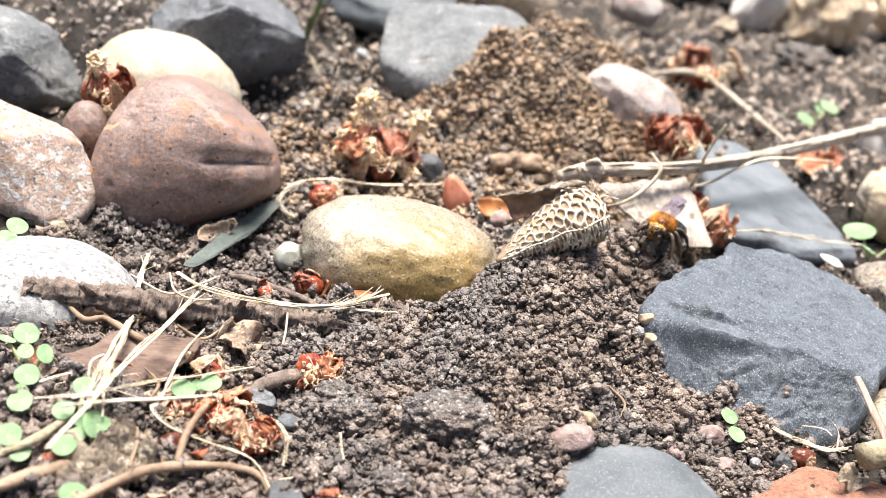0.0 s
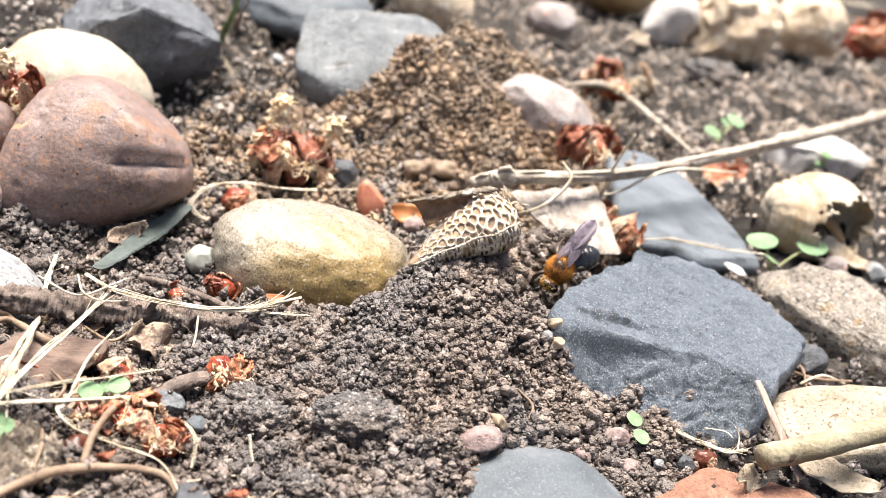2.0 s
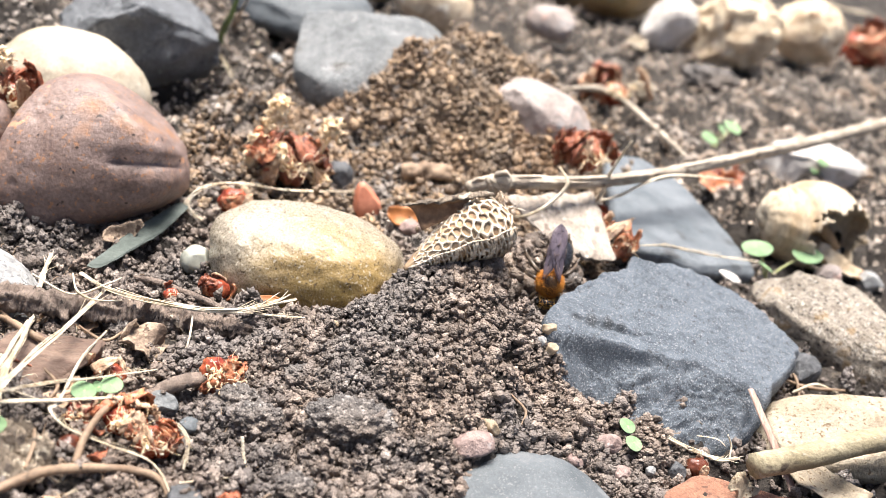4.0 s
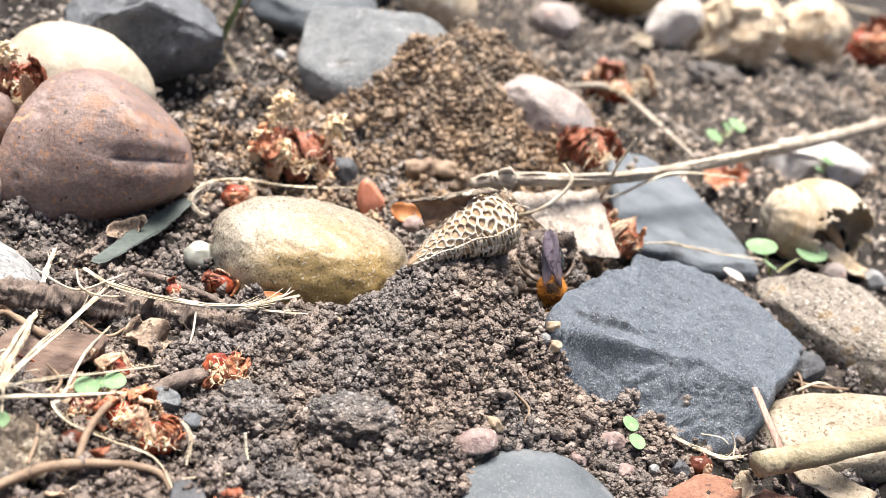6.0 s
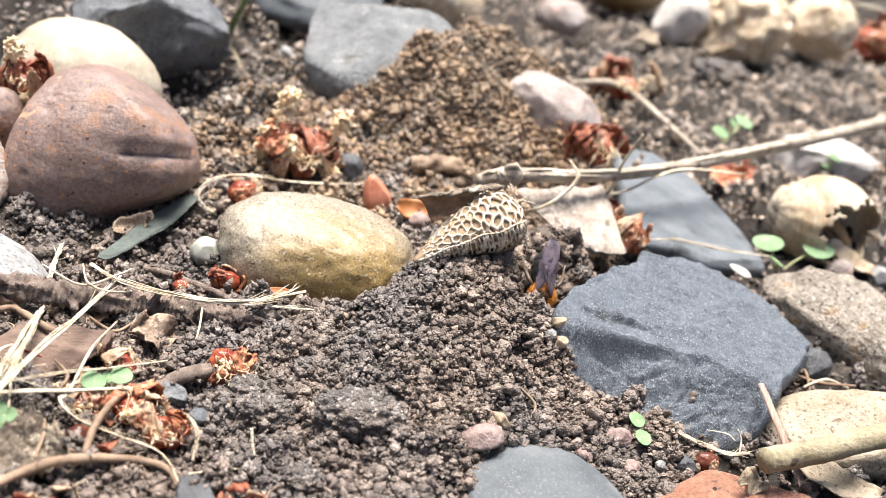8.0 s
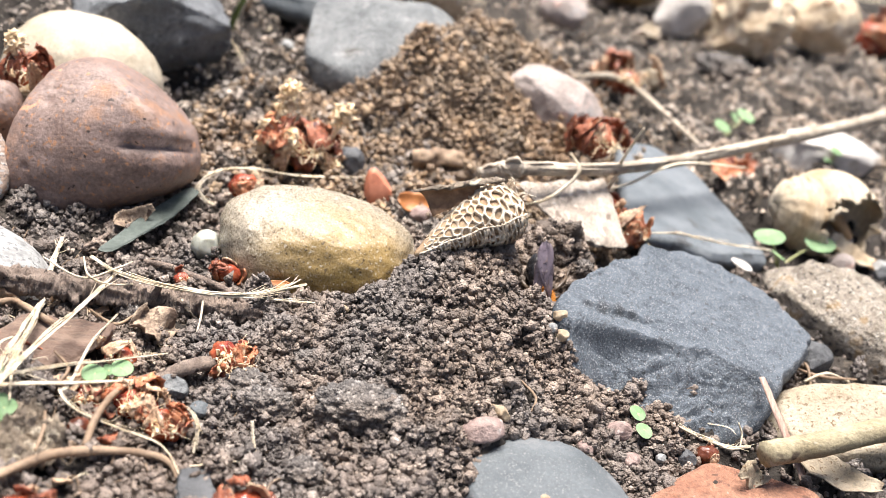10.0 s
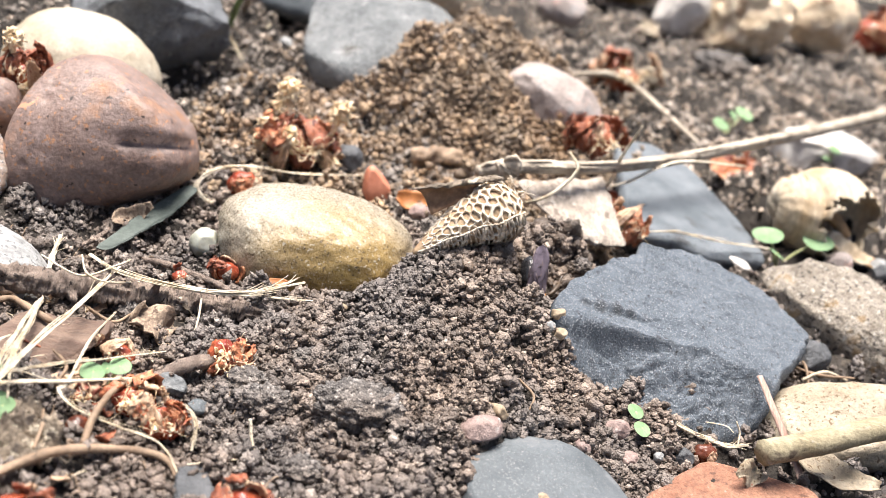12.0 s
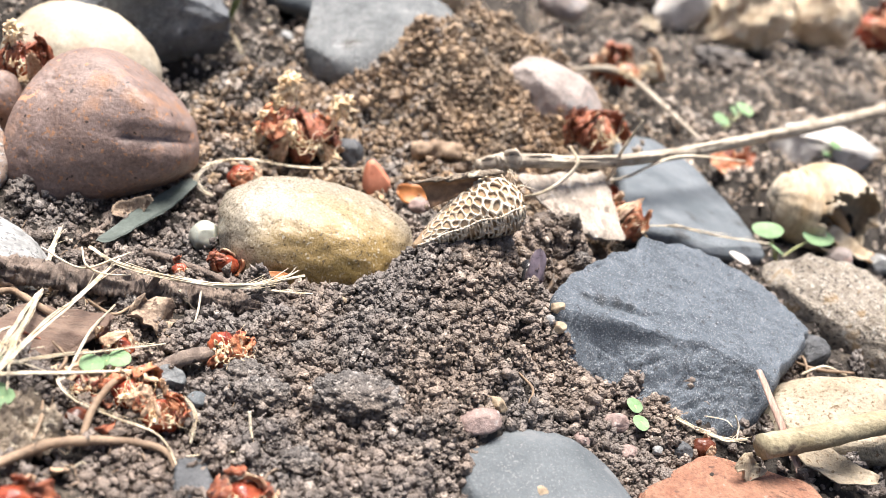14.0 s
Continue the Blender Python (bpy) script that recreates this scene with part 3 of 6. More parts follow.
def template(kind):
    bm = bmesh.new()
    if kind < 0:
        ways = [Vector(w) for w in ((1, 0, 0), (0, 1, 0), (-1, 0, 0), (0, -1, 0), (0, 0, 1), (0, 0, -1))]
        c = [bm.verts.new(w * 1.25) for w in ways]
        for k in range(4):
            bm.faces.new((c[k], c[(k + 1) % 4], c[4]))
            bm.faces.new((c[(k + 1) % 4], c[k], c[5]))
        bm.verts.index_update()
    elif kind == 0:
        bmesh.ops.create_cube(bm, size=1.15)
        bmesh.ops.triangulate(bm, faces=bm.faces)
    else:
        bmesh.ops.create_icosphere(bm, subdivisions=kind, radius=1.0)
    v = np.array([p.co for p in bm.verts])
    f = np.array([[q.index for q in p.verts] for p in bm.faces])
    bm.free()
    return v, f


def crumb_shapes(count, seed):
    """Several knobbly crumb shapes on the same triangles."""
    tv, tf = template(2)
    shapes = []
    for k in range(count):
        off = Vector((seed + 5.1 * k, 2.7 * k, 1.3 * k))
        row = []
        for d in tv:
            d = Vector(d)
            lump = 1 + 0.55 * noise.noise(d * 1.3 + off) + 0.5 * noise.noise(d * 2.9 + off)
            row.append(d * max(0.45, lump))
        shapes.append([tuple(p) for p in row])
    return np.array(shapes), tf


def covered(spots):
    """True where a large stone hides the soil."""
    x, y = spots[:, 0], spots[:, 1]
    hidden = np.zeros(len(spots), bool)
    for cx, cy, rx, ry in ((-2.45, -1.2, 1.5, 1.0), (-6.9, 0.7, 1.3, 1.1), (4.6, -2.1, 1.6, 1.5), (1.75, -7.25, 1.2, 1.12), (-8.2, -3.8, 1.2, 1.0),
                           (8.6, -3.1, 2.0, 0.8), (-6.2, -5.85, 1.1, 0.6), (-5.75, -8.05, 0.6, 0.6), (5.9, 4.8, 1.2, 2.2), (5.2, -6.4, 1.1, 0.8), (9.3, 0.6, 1.3, 0.9)):
        hidden |= ((x - cx) / rx) ** 2 + ((y - cy) / ry) ** 2 < 1
    return hidden


def scatter(name, spots, sizes, material, label, seed, kind=1, sink=0.15, lift=0.75, rise=None, smooth=False):
    """Loose grains of soil lying on the ground, each an uneven angular crumb."""
    rng = np.random.default_rng(seed)
    seen = ~covered(spots)
    spots, sizes = spots[seen], sizes[seen]
    rise = rise[seen] if rise is not None else 0.0
    tv, tf = crumb_shapes(10, seed) if kind == 2 else template(kind)
    n = len(spots)
    q = rng.normal(size=(n, 4))
    q /= np.linalg.norm(q, axis=1, keepdims=True)
    w, x, y, z = q.T
    rot = np.stack([1 - 2 * (y * y + z * z), 2 * (x * y - z * w), 2 * (x * z + y * w), 2 * (x * y + z * w), 1 - 2 * (x * x + z * z),
                    2 * (y * z - x * w), 2 * (x * z - y * w), 2 * (y * z + x * w), 1 - 2 * (x * x + y * y)], -1).reshape(n, 3, 3)
    shape = rng.uniform(0.6, 1.2, size=(n, 1, 3))
    form = tv[rng.integers(0, len(tv), n)] if kind == 2 else tv[None]
    corners = form.shape[1]
    knobs = 1 + rng.normal(0, (0.28, 0.25, 0.06)[max(kind, 0)], size=(n, corners, 1))
    v = np.einsum("nij,nkj->nki", rot, form * shape * knobs * sizes[:, None, None])
    base = ground_z(spots[:, 0], spots[:, 1]) + np.array([crumbs(a, b) for a, b in spots])
    v += np.column_stack([spots, base + rise + sizes * rng.uniform(-sink, lift, n)])[:, None]
    f = (tf[None] + (np.arange(n) * corners)[:, None, None]).reshape(-1, 3)
    ob = mesh_np(name, v.reshape(-1, 3), f, material, smooth or kind > 0)
    return tagged(ob, label, "soil", kind="stuff")


def clumped(name, hubs, wide, each, grain, material, label, seed, kind=0):
    """Grains stuck together into rounded clumps on the ground."""
    rng = np.random.default_rng(seed)
    bare = bump2(hubs[:, 0], hubs[:, 1], 1.85, -7.05, 1.9, 1.9) + bump2(hubs[:, 0], hubs[:, 1], 5.3, -6.2, 2.2, 1.5) < 0.37
    hubs, wide = hubs[bare], wide[bare]
    n = len(hubs) * each
    way = rng.normal(size=(n, 3))
    way[:, 2] = np.abs(way[:, 2])
    way /= np.linalg.norm(way, axis=1, keepdims=True)
    r = np.repeat(wide, each) * rng.uniform(0.75, 1.1, n)
    spots = np.repeat(hubs, each, axis=0) + way[:, :2] * r[:, None]
    scatter(name, spots, grain * rng.lognormal(0, 0.35, n).clip(0.5, 2.2), material, label, seed + 1, kind=kind, sink=0.3, lift=0.6, smooth=True, rise=way[:, 2] * r * 0.9)


def spread(rng, n, x0, x1, y0, y1):
    return np.column_stack([rng.uniform(x0, x1, n), rng.uniform(y0, y1, n)])


def build_grains():
    rng = np.random.default_rng(5)
    near = np.vstack([spread(rng, 20000, -3.4, 4.3, -9.0, 0.6), spread(rng, 6000, -8.5, -3.0, -9.5, 1.0)])
    scatter("fine_soil", near, rng.lognormal(-3.35, 0.3, len(near)).clip(0.018, 0.07), M_GRAIN,
            "fine crumbs of freshly dug grey-brown soil", 6, kind=-1, sink=0.0, lift=1.4)
    near = np.vstack([spread(rng, 12500, -3.4, 4.6, -9.5, 0.8), spread(rng, 3000, -10, -2.5, -9.5, 1.5), spread(rng, 900, -4.5, -2.5, -9, -4.5), spread(rng, 1500, 3.5, 10, -7, 3)])
    scatter("soil_grains", near, rng.lognormal(-3.02, 0.36, len(near)).clip(0.028, 0.11), M_GRAIN,
            "grains of freshly dug grey-brown soil", 16, kind=2, sink=0.3, lift=1.3)
    heap = np.vstack([rng.normal((0.3, -4.6), (2.2, 2.6), (190, 2)), spread(rng, 260, -9, 5, -9, 1), rng.normal((2.2, -0.9), (0.7, 0.6), (160, 2)), spread(rng, 150, 1.1, 3.3, -1.7, 0.3)])
    scatter("soil_crumbs", heap, rng.lognormal(-2.5, 0.32, len(heap)).clip(0.05, 0.19), M_GRAIN, "coarse crumbs of freshly dug soil", 7, kind=2)
    pit = np.vstack([spread(rng, 420, 0.8, 3.3, -2.6, 0.5), rng.normal((1.9, -1.5), (0.5, 0.6), (260, 2))])
    scatter("damp_crumbs", pit, rng.lognormal(-2.45, 0.35, len(pit)).clip(0.045, 0.2), M_GRAIN_DAMP, "damp dark crumbs in the burrow", 27, kind=2, sink=0.1, lift=1.2)
    clods = np.vstack([spread(rng, 320, -9, -1.7, -9, 1.5), spread(rng, 60, 3, 9, -6, 1)])
    clumped("soil_clods", clods, rng.lognormal(-1.75, 0.32, len(clods)).clip(0.1, 0.34), 60, 0.05, M_GRAIN, "damp lumps of dark soil among the litter", 12, kind=-1)
    hub = np.vstack([rng.normal((0.2, -4.4), (1.9, 2.4), (420, 2)), spread(rng, 350, -8.5, 0, -9, 0.5), spread(rng, 160, -0.6, 2.4, -1.6, 0.4), spread(rng, 260, -4.4, -1.2, -8.8, -4.6)])
    wide = rng.lognormal(-2.0, 0.35, len(hub)).clip(0.07, 0.26)
    clumped("soil_clumps", hub, wide, 16, 0.052, M_GRAIN, "clumps of fine dug soil sticking together", 21, kind=0)
    hub = np.vstack([rng.normal((0.95, 7.6), (1.5, 1.6), (420, 2)), spread(rng, 260, -6, 4, 0.8, 7)])
    clumped("old_heap_clumps", hub, rng.lognormal(-1.45, 0.35, len(hub)).clip(0.12, 0.5), 42, 0.05, M_GRAIN_TAN, "loose brown clumps on the older soil heap", 22, kind=-1)
    back = rng.normal((0.95, 8.0), (2.1, 2.2), (22000, 2))
    scatter("old_heap_grains", back, rng.lognormal(-3.35, 0.4, len(back)).clip(0.025, 0.14), M_GRAIN_TAN,
            "drier brown crumbs of an older soil heap", 8, kind=-1, lift=1.5)
    lumps = rng.normal((0.9, 7.2), (1.7, 1.8), (520, 2))
    scatter("heap_lumps", lumps, rng.lognormal(-2.5, 0.4, len(lumps)).clip(0.05, 0.17), M_GRAIN_TAN, "brown lumps on the old soil heap", 28, kind=2, sink=0.2, lift=1.0)
    back = np.vstack([spread(rng, 14000, -6, 4, 0.8, 8), spread(rng, 6000, -9, 2, 7, 15)])
    scatter("grey_grains", back, rng.lognormal(-3.15, 0.4, len(back)).clip(0.025, 0.14), M_GRAIN_MID,
            "grey-brown crumbs of soil behind the pebble", 18, kind=-1, lift=1.5)
    far = np.vstack([spread(rng, 14000, -13, 22, 1, 34), spread(rng, 18000, 3, 22, 6, 34), spread(rng, 7000, -20, -4, 3, 30)])
    scatter("far_grains", far, rng.lognormal(-3.1, 0.45, len(far)).clip(0.03, 0.14), M_GRAIN_DRY, "crumbly soil among the far stones", 9, kind=-1)


build_grains()

# ---- stones ----
def stone(name, at, size, material, label, turn=(0, 0, 0), category="stone", **shape):
    ob = part(name, stone_mesh(size, **shape), material)
    put(ob, *at, *turn)
    return tagged(ob, label, category)


stone("pebble", (-2.38, -1.2, -0.34), (3.86, 2.75, 2.36), M_GOLD, "smooth ochre and grey pebble half sunk in soil", (4, 4, 8), seed=3, rough=0.06, power=2.2, detail=6, fine=0.012, fine_freq=8.0, planes=((0.02, 0.1, 1, 1.14),), worn=0.15)
def brown_carve(q):
    """A ledge-like notch across the flank, with a few small pits."""
    if q.y > 0:
        return 0.0
    u = (q.x - 0.4) / 1.5
    cut = 0.0
    if -0.1 < u < 1.2:
        line = -0.02 - 0.16 * math.sin(2.6 * u) - 0.08 * u
        below = line - q.z
        cut = 0.22 * min(1.0, max(0.0, (u + 0.1) * 2.5)) * (math.exp(-(below / 0.055) ** 2) + (0.3 * math.exp(-(below / 0.22) ** 2) if below > 0 else 0))
    for x, z, r, deep in ((-0.72, -0.35, 0.05, 0.07), (-0.6, -0.42, 0.05, 0.06), (-1.05, -0.62, 0.05, 0.07), (-1.15, -0.1, 0.04, 0.05), (-0.55, 0.85, 0.07, 0.04), (-0.3, 0.95, 0.06, 0.04), (-0.66, 0.6, 0.09, 0.05)):
        cut += deep * math.exp(-((q.x - x) ** 2 + (q.z - z) ** 2) / r ** 2)
    return cut


stone("brown_stone", (-7.05, 0.42, 0.28), (3.84, 2.9, 3.3), M_BROWN, "rounded red-brown stone with a small notch", (-24, -13, 0), seed=12, rough=0.035, freq=1.0, power=3.3, detail=6, fine=0.012, fine_freq=6.0,
      planes=((-0.93, 0, 0.37, 1.42), (0.667, -0.05, 0.745, 1.36), (0.394, 0, -0.919, 1.55), (-0.6, 0, 0.8, 1.68), (-0.1, -0.8, 0.55, 1.4), (0.1, -0.85, -0.5, 1.6)), worn=0.22, carve=brown_carve)
stone("yellow_stone", (-8.4, 3.9, -0.15), (3.5, 3.0, 3.0), M_YELLOW, "smooth pale yellow stone behind the brown one", (0, 12, 10), seed=5, rough=0.04, power=2.2)
stone("dark_stone", (-7.55, 7.5, 0.6), (4.6, 4.2, 2.7), M_SLATE_MID, "angular charcoal slate block with a dark underside", (4, 20, 14), seed=9, rough=0.1, facets=14, keep=0.6, power=2.8, taper=-0.2, fine=0.03)
stone("grey_stone", (-1.9, 8.9, 0.55), (4.3, 4.6, 2.2), M_GREYROCK, "matt grey angular stone against the old heap", (14, -4, 10), seed=21, rough=0.08, facets=9, keep=0.72, power=2.4)
stone("pink_stone", (2.72, 7.2, 0.7), (2.8, 2.1, 1.6), M_PINKSTONE, "pale pinkish stone sunk in the heap", (0, 14, -10), seed=15, rough=0.07, facets=7, keep=0.76, power=2.4)
stone("blue_stone", (-4.3, 14.0, 0.3), (4.4, 4.0, 1.8), M_SLATE_SMOOTH, "flat blue-grey stone far behind", (10, 0, 0), seed=31, facets=6, keep=0.75)
stone("white_stone", (11.8, 12.2, -0.5), (4.1, 3.2, 1.2), M_CHALK, "white gritty stone under a dry stalk", (0, 4, 20), seed=36, rough=0.08, facets=10, keep=0.62, power=3.4)
stone("granite_block", (9.3, 0.6, -0.25), (4.6, 2.1, 1.5), M_TANGRAN, "coarse speckled tan granite piece", (10, 6, -42), seed=17, rough=0.1, facets=12, keep=0.72, power=3.0, fine=0.02)
stone("cream_stone", (8.6, -3.1, -0.55), (4.8, 2.2, 1.7), M_CREAM, "long cream stone with tiny brown flecks", (0, -6, 10), seed=19, rough=0.08, facets=8, keep=0.75, power=2.6)
stone("flat_pebble", (1.72, -7.2, -0.42), (2.75, 2.6, 1.05), M_SLATE_SMOOTH, "flat smooth grey-blue pebble in soil", (0, 2, 20), seed=23, rough=0.06, facets=0, keep=0.78, power=2.4, fine=0.006)
stone("speckled_stone", (-8.2, -3.85, -0.85), (3.1, 2.7, 1.7), M_WHITEGRAN, "white and grey speckled rounded stone", (0, 8, 25), seed=27, rough=0.06, power=2.3)
stone("pink_granite", (-10.0, -1.0, -0.12), (3.3, 2.6, 2.1), M_PINKGRAN, "pink and white speckled granite stone", (0, 16, 0), seed=29, rough=0.09, facets=9, keep=0.72, power=2.6, fine=0.02)
stone("slate_block", (-11.75, 3.6, -0.15), (3.5, 3.2, 2.5), M_GREYROCK, "blue-grey angular slate stone with a dark side", (0, 20, 25), seed=35, rough=0.08, facets=12, keep=0.6, power=2.8, taper=-0.15, fine=0.03)
stone("small_brown_stone", (-9.1, 0.75, 0.0), (1.0, 1.1, 1.6), M_BROWN, "small brown stone wedged between larger ones", (0, 0, 0), seed=37)
stone("back_rock", (11.4, 22.2, 0.5), (3.7, 3.6, 3.6), M_TANROCK, "rough tan rock far behind", (0, 0, 10), seed=41, rough=0.22, freq=1.8, facets=9, keep=0.66, fine=0.05)
stone("pale_rock", (8.95, 22.2, 0.35), (2.0, 2.0, 2.3), M_CHALK, "small white rock beside the tan one", (0, 25, 0), seed=43, facets=7, keep=0.68)
stone("far_tan_rock", (14.9, 23.8, 1.0), (2.8, 2.6, 2.6), M_TANROCK, "tan rock at the back", (0, 25, 0), seed=45, rough=0.15, facets=6, keep=0.7, fine=0.04)
stone("ochre_stone", (6.4, 25.8, 0.7), (5.4, 4.0, 3.2), M_GOLD, "large ochre stone at the back", (0, 0, 0), seed=47)
stone("tan_stone", (-0.2, 17.2, 0.4), (2.8, 2.4, 2.2), M_TANROCK, "rounded tan stone at the back", (0, 20, 0), seed=49)
stone("cream_rock", (-2.4, 18.5, 0.3), (2.6, 2.0, 1.3), M_CREAM, "cream rock at the back", (0, 0, 0), seed=51, facets=5)
stone("quartz_pebble", (-4.45, -1.5, -0.55), (0.62, 0.58, 0.62), M_QUARTZ, "translucent whitish quartz pebble", seed=53, detail=4, facets=9, keep=0.66)
stone("dark_pebble", (-3.85, -1.5, -0.6), (0.75, 0.6, 0.6), M_CLOD, "small dark stone beside the ochre one", seed=55, detail=4, facets=7)
stone("red_stone", (-1.45, 2.0, -0.2), (0.62, 0.5, 0.85), M_REDSTONE, "small brick-red stone chip on soil", (0, -8, 10), seed=57, detail=4, power=3.4, rough=0.08, planes=((0.75, 0, 0.66, 0.2), (-0.9, -0.2, 0.3, 0.3), (0, -0.9, 0.4, 0.2)), worn=0.03)
stone("pink_pebble", (0.6, -6.55, 0.2), (0.72, 0.5, 0.36), M_ROSE, "small pink pebble on the soil heap", (0, -15, 10), seed=59, detail=4, facets=7, keep=0.7)

stone("stone_chip", (6.72, 1.75, 0.02), (0.55, 0.3, 0.13), M_CHALK, "flat white stone chip on the slate edge", (6, 8, -20), seed=64, detail=4, facets=6, keep=0.7)


def slate_ridge(x):
    """Where the level face breaks off, as y over x."""
    return -3.72 + 0.34 * min(1.0, max(0.0, (x - 2.1) / 0.8)) + 0.16 * max(0.0, min(1.0, (x - 3.6) / 1.3)) - 0.75 * max(0.0, x - 5.75)


def slate_top(x, y):
    """Nearly level split face that breaks along a ridge into a steep layered flank."""
    level = 1.60 - 0.159 * x + 0.1175 * y
    rag = fbm(Vector((x * 1.5, y * 0.8, 8)), 5)
    d = slate_ridge(x) - y + 0.13 * rag
    if d > 0:
        left = max(0.0, min(1.0, (4.3 - x) / 1.2))
        level -= (0.05 + 0.2 * left) * min(1.0, d * 14) + (0.68 + 0.1 * left) * d
        hump = fbm(Vector((x * 1.1 + 3, y * 1.6, 14)), 4)
        level += 0.16 * hump * min(1.0, d * 2)
        step = 3.2 * d + 1.5 * fbm(Vector((x * 0.8, y * 1.3, 4)), 4)
        level -= 0.075 * (math.floor(step) + min(1.0, (step % 1.0) * 4)) - 0.075 * step * 0.6
        level += (0.07 * fbm(Vector((x * 4.5, y * 6, 1)), 5) + 0.035 * fbm(Vector((x * 12, y * 15, 6)), 4)) * min(1.0, d * 5)
    along = (x - 2.25) / 1.7
    if 0 < along < 1:
        mid = -3.13 + 0.5 * along - 0.22 * along * along + 0.05 * math.sin(along * 14)
        if y < mid:
            level -= 0.15 * min(1.0, (mid - y) * 30) * math.exp(-(mid - y) / 0.16) * min(1.0, 5 * along * (1 - along)) * (0.8 + 0.3 * math.sin(along * 13))
            level -= 0.05 * math.sin(math.pi * along) * min(1.0, (mid - y) * 8)
    return level + 0.05 * fbm(Vector((x * 0.9, y * 0.9, 2)), 5) + 0.04 * fbm(Vector((x * 4, y * 4, 5)), 5)


def build_slate():
    outline = [(1.76, -3.4), (2.2, -2.55), (3.25, -1.15), (3.55, -0.95), (3.87, -0.34), (4.3, -0.2), (4.95, 0.02), (5.64, 0.04), (6.71, -0.48), (7.37, -1.3), (6.95, -2.2), (6.47, -2.84), (6.12, -3.5),
               (5.8, -3.95), (5.09, -4.4), (4.04, -4.6), (3.5, -4.62), (2.3, -4.5)]
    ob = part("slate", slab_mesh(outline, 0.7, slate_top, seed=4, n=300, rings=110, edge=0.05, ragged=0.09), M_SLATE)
    return tagged(ob, "dark grey split slate slab resting on the soil", "stone")


build_slate()


def long_top(x, y):
    return 0.18 - 0.12 * (x - 5.0) - 0.01 * (y - 4) + 0.04 * fbm(Vector((x * 0.8, y * 0.8, 9)), 4) - 0.06 * ((x - 6.0) - 0.35 * (y - 5)) ** 2 * 0.3


def build_long_slate():
    outline = [(4.1, 1.9), (4.3, 5.0), (4.5, 7.4), (5.6, 8.0), (6.6, 7.0), (7.4, 4.8), (7.8, 3.0), (6.2, 1.9)]
    ob = part("long_slate", slab_mesh(outline, 0.6, long_top, seed=7, ragged=0.03), M_SLATE_BLUE)
    return tagged(ob, "long smooth blue-grey slate lying flat", "stone")


build_long_slate()


def build_brick():
    outline = [(3.3, -6.6), (4.5, -5.3), (5.3, -5.35), (6.4, -5.6), (6.9, -6.8), (4.6, -7.6)]
    ob = part("brick_piece", slab_mesh(outline, 0.9, lambda x, y: -0.35 + 0.05 * (x - 5) + 0.03 * fbm(Vector((x * 2, y * 2, 1)), 5), seed=9, rings=16, n=80), M_BRICK)
    return tagged(ob, "broken orange-red brick piece", "brick")


build_brick()

# ---- sticks ----
def stem(name, points, radii, material, label, category="twig", **kw):
    ob = part(name, tube(points, radii, **kw), material)
    return tagged(ob, label, category)



def straw(name, points, radii, material, label, category="straw", fibres=5, seed=0, flat=0.5):
    """A dry straw: a flattened blade with split fibres running along it and fraying at the end."""
    rnd = random.Random(seed)
    bm = tube(points, [r * 0.62 for r in radii], n=44, sides=10, flat=flat * 0.7, rough=0.45, freq=6, seed=seed, twist=rnd.uniform(-2.5, 2.5))
    blade = tagged(part(name, bm, material), label, category)
    wide = max(radii)
    for k in range(fibres + 4):
        a = rnd.uniform(0, 0.35)
        b = rnd.uniform(0.7, 1.0)
        line = spline(points, 24)[int(a * 24): int(b * 24) + 1]
        out = Vector((rnd.gauss(0, 1), rnd.gauss(0, 1), rnd.uniform(0.2, 1))).normalized()
        pts = []
        for i, p in enumerate(line):
            u = i / max(1, len(line) - 1)
            pts.append(p + out * wide * (0.45 + 0.4 * math.sin(3 * u + k) + 0.35 * math.sin(11 * u + 2 * k) + (1.6 * (u - 0.8) / 0.2 if u > 0.8 else 0)))
        if len(pts) < 4:
            continue
        t = tube(pts, [wide * 0.12, wide * 0.18, wide * 0.06], n=26, sides=5, flat=0.7, rough=0.3, freq=5, seed=k)
        part("fibre", t, material, blade)
    return blade


STICK = stem("bark_stick", [(-8.3, -4.7, -0.22), (-6, -4.3, -0.26), (-4.5, -3.9, -0.36), (-3.1, -3.75, -0.4)], [0.2, 0.215, 0.2, 0.15], M_BARK, "weathered stick with ridged grey-brown bark", n=300, sides=26, rough=0.4, freq=2.5, rings=0.3)
for spot, tip, r in (((-7.2, -4.62, -0.1), (-7.35, -4.75, 0.12), 0.07), ((-6.1, -4.45, -0.3), (-6.0, -4.75, -0.25), 0.08), ((-4.9, -4.1, -0.2), (-4.8, -4.15, 0.0), 0.06)):
    part("bark_knot", tube([spot, tuple(0.5 * (a + b) for a, b in zip(spot, tip)), tip], [r * 1.5, r, r * 0.7], n=10, sides=9, rough=0.5, freq=4), M_BARK, STICK)
STALK = stem("dry_stalk", [(0.35, 0.3, 1.35), (1.0, 0.6, 1.5), (3.6, 2.6, 1.25), (7, 5.8, 1.15), (13.5, 12.4, 1.1), (19, 18, 1.3)], [0.13, 0.15, 0.135, 0.145, 0.18, 0.2], M_TWIG, "pale dry plant stalk lying across stones", "stalk", n=80, sides=12, rough=0.12)
stem("branch_piece", [(5.3, -5.72, 0.26), (6.39, -5.2, 0.34), (7.69, -4.6, 0.52), (11, -3.2, 0.9)], [0.21, 0.215, 0.205, 0.2], M_BRANCH, "thick smooth tan branch", "branch", n=50, sides=18, rough=0.1)

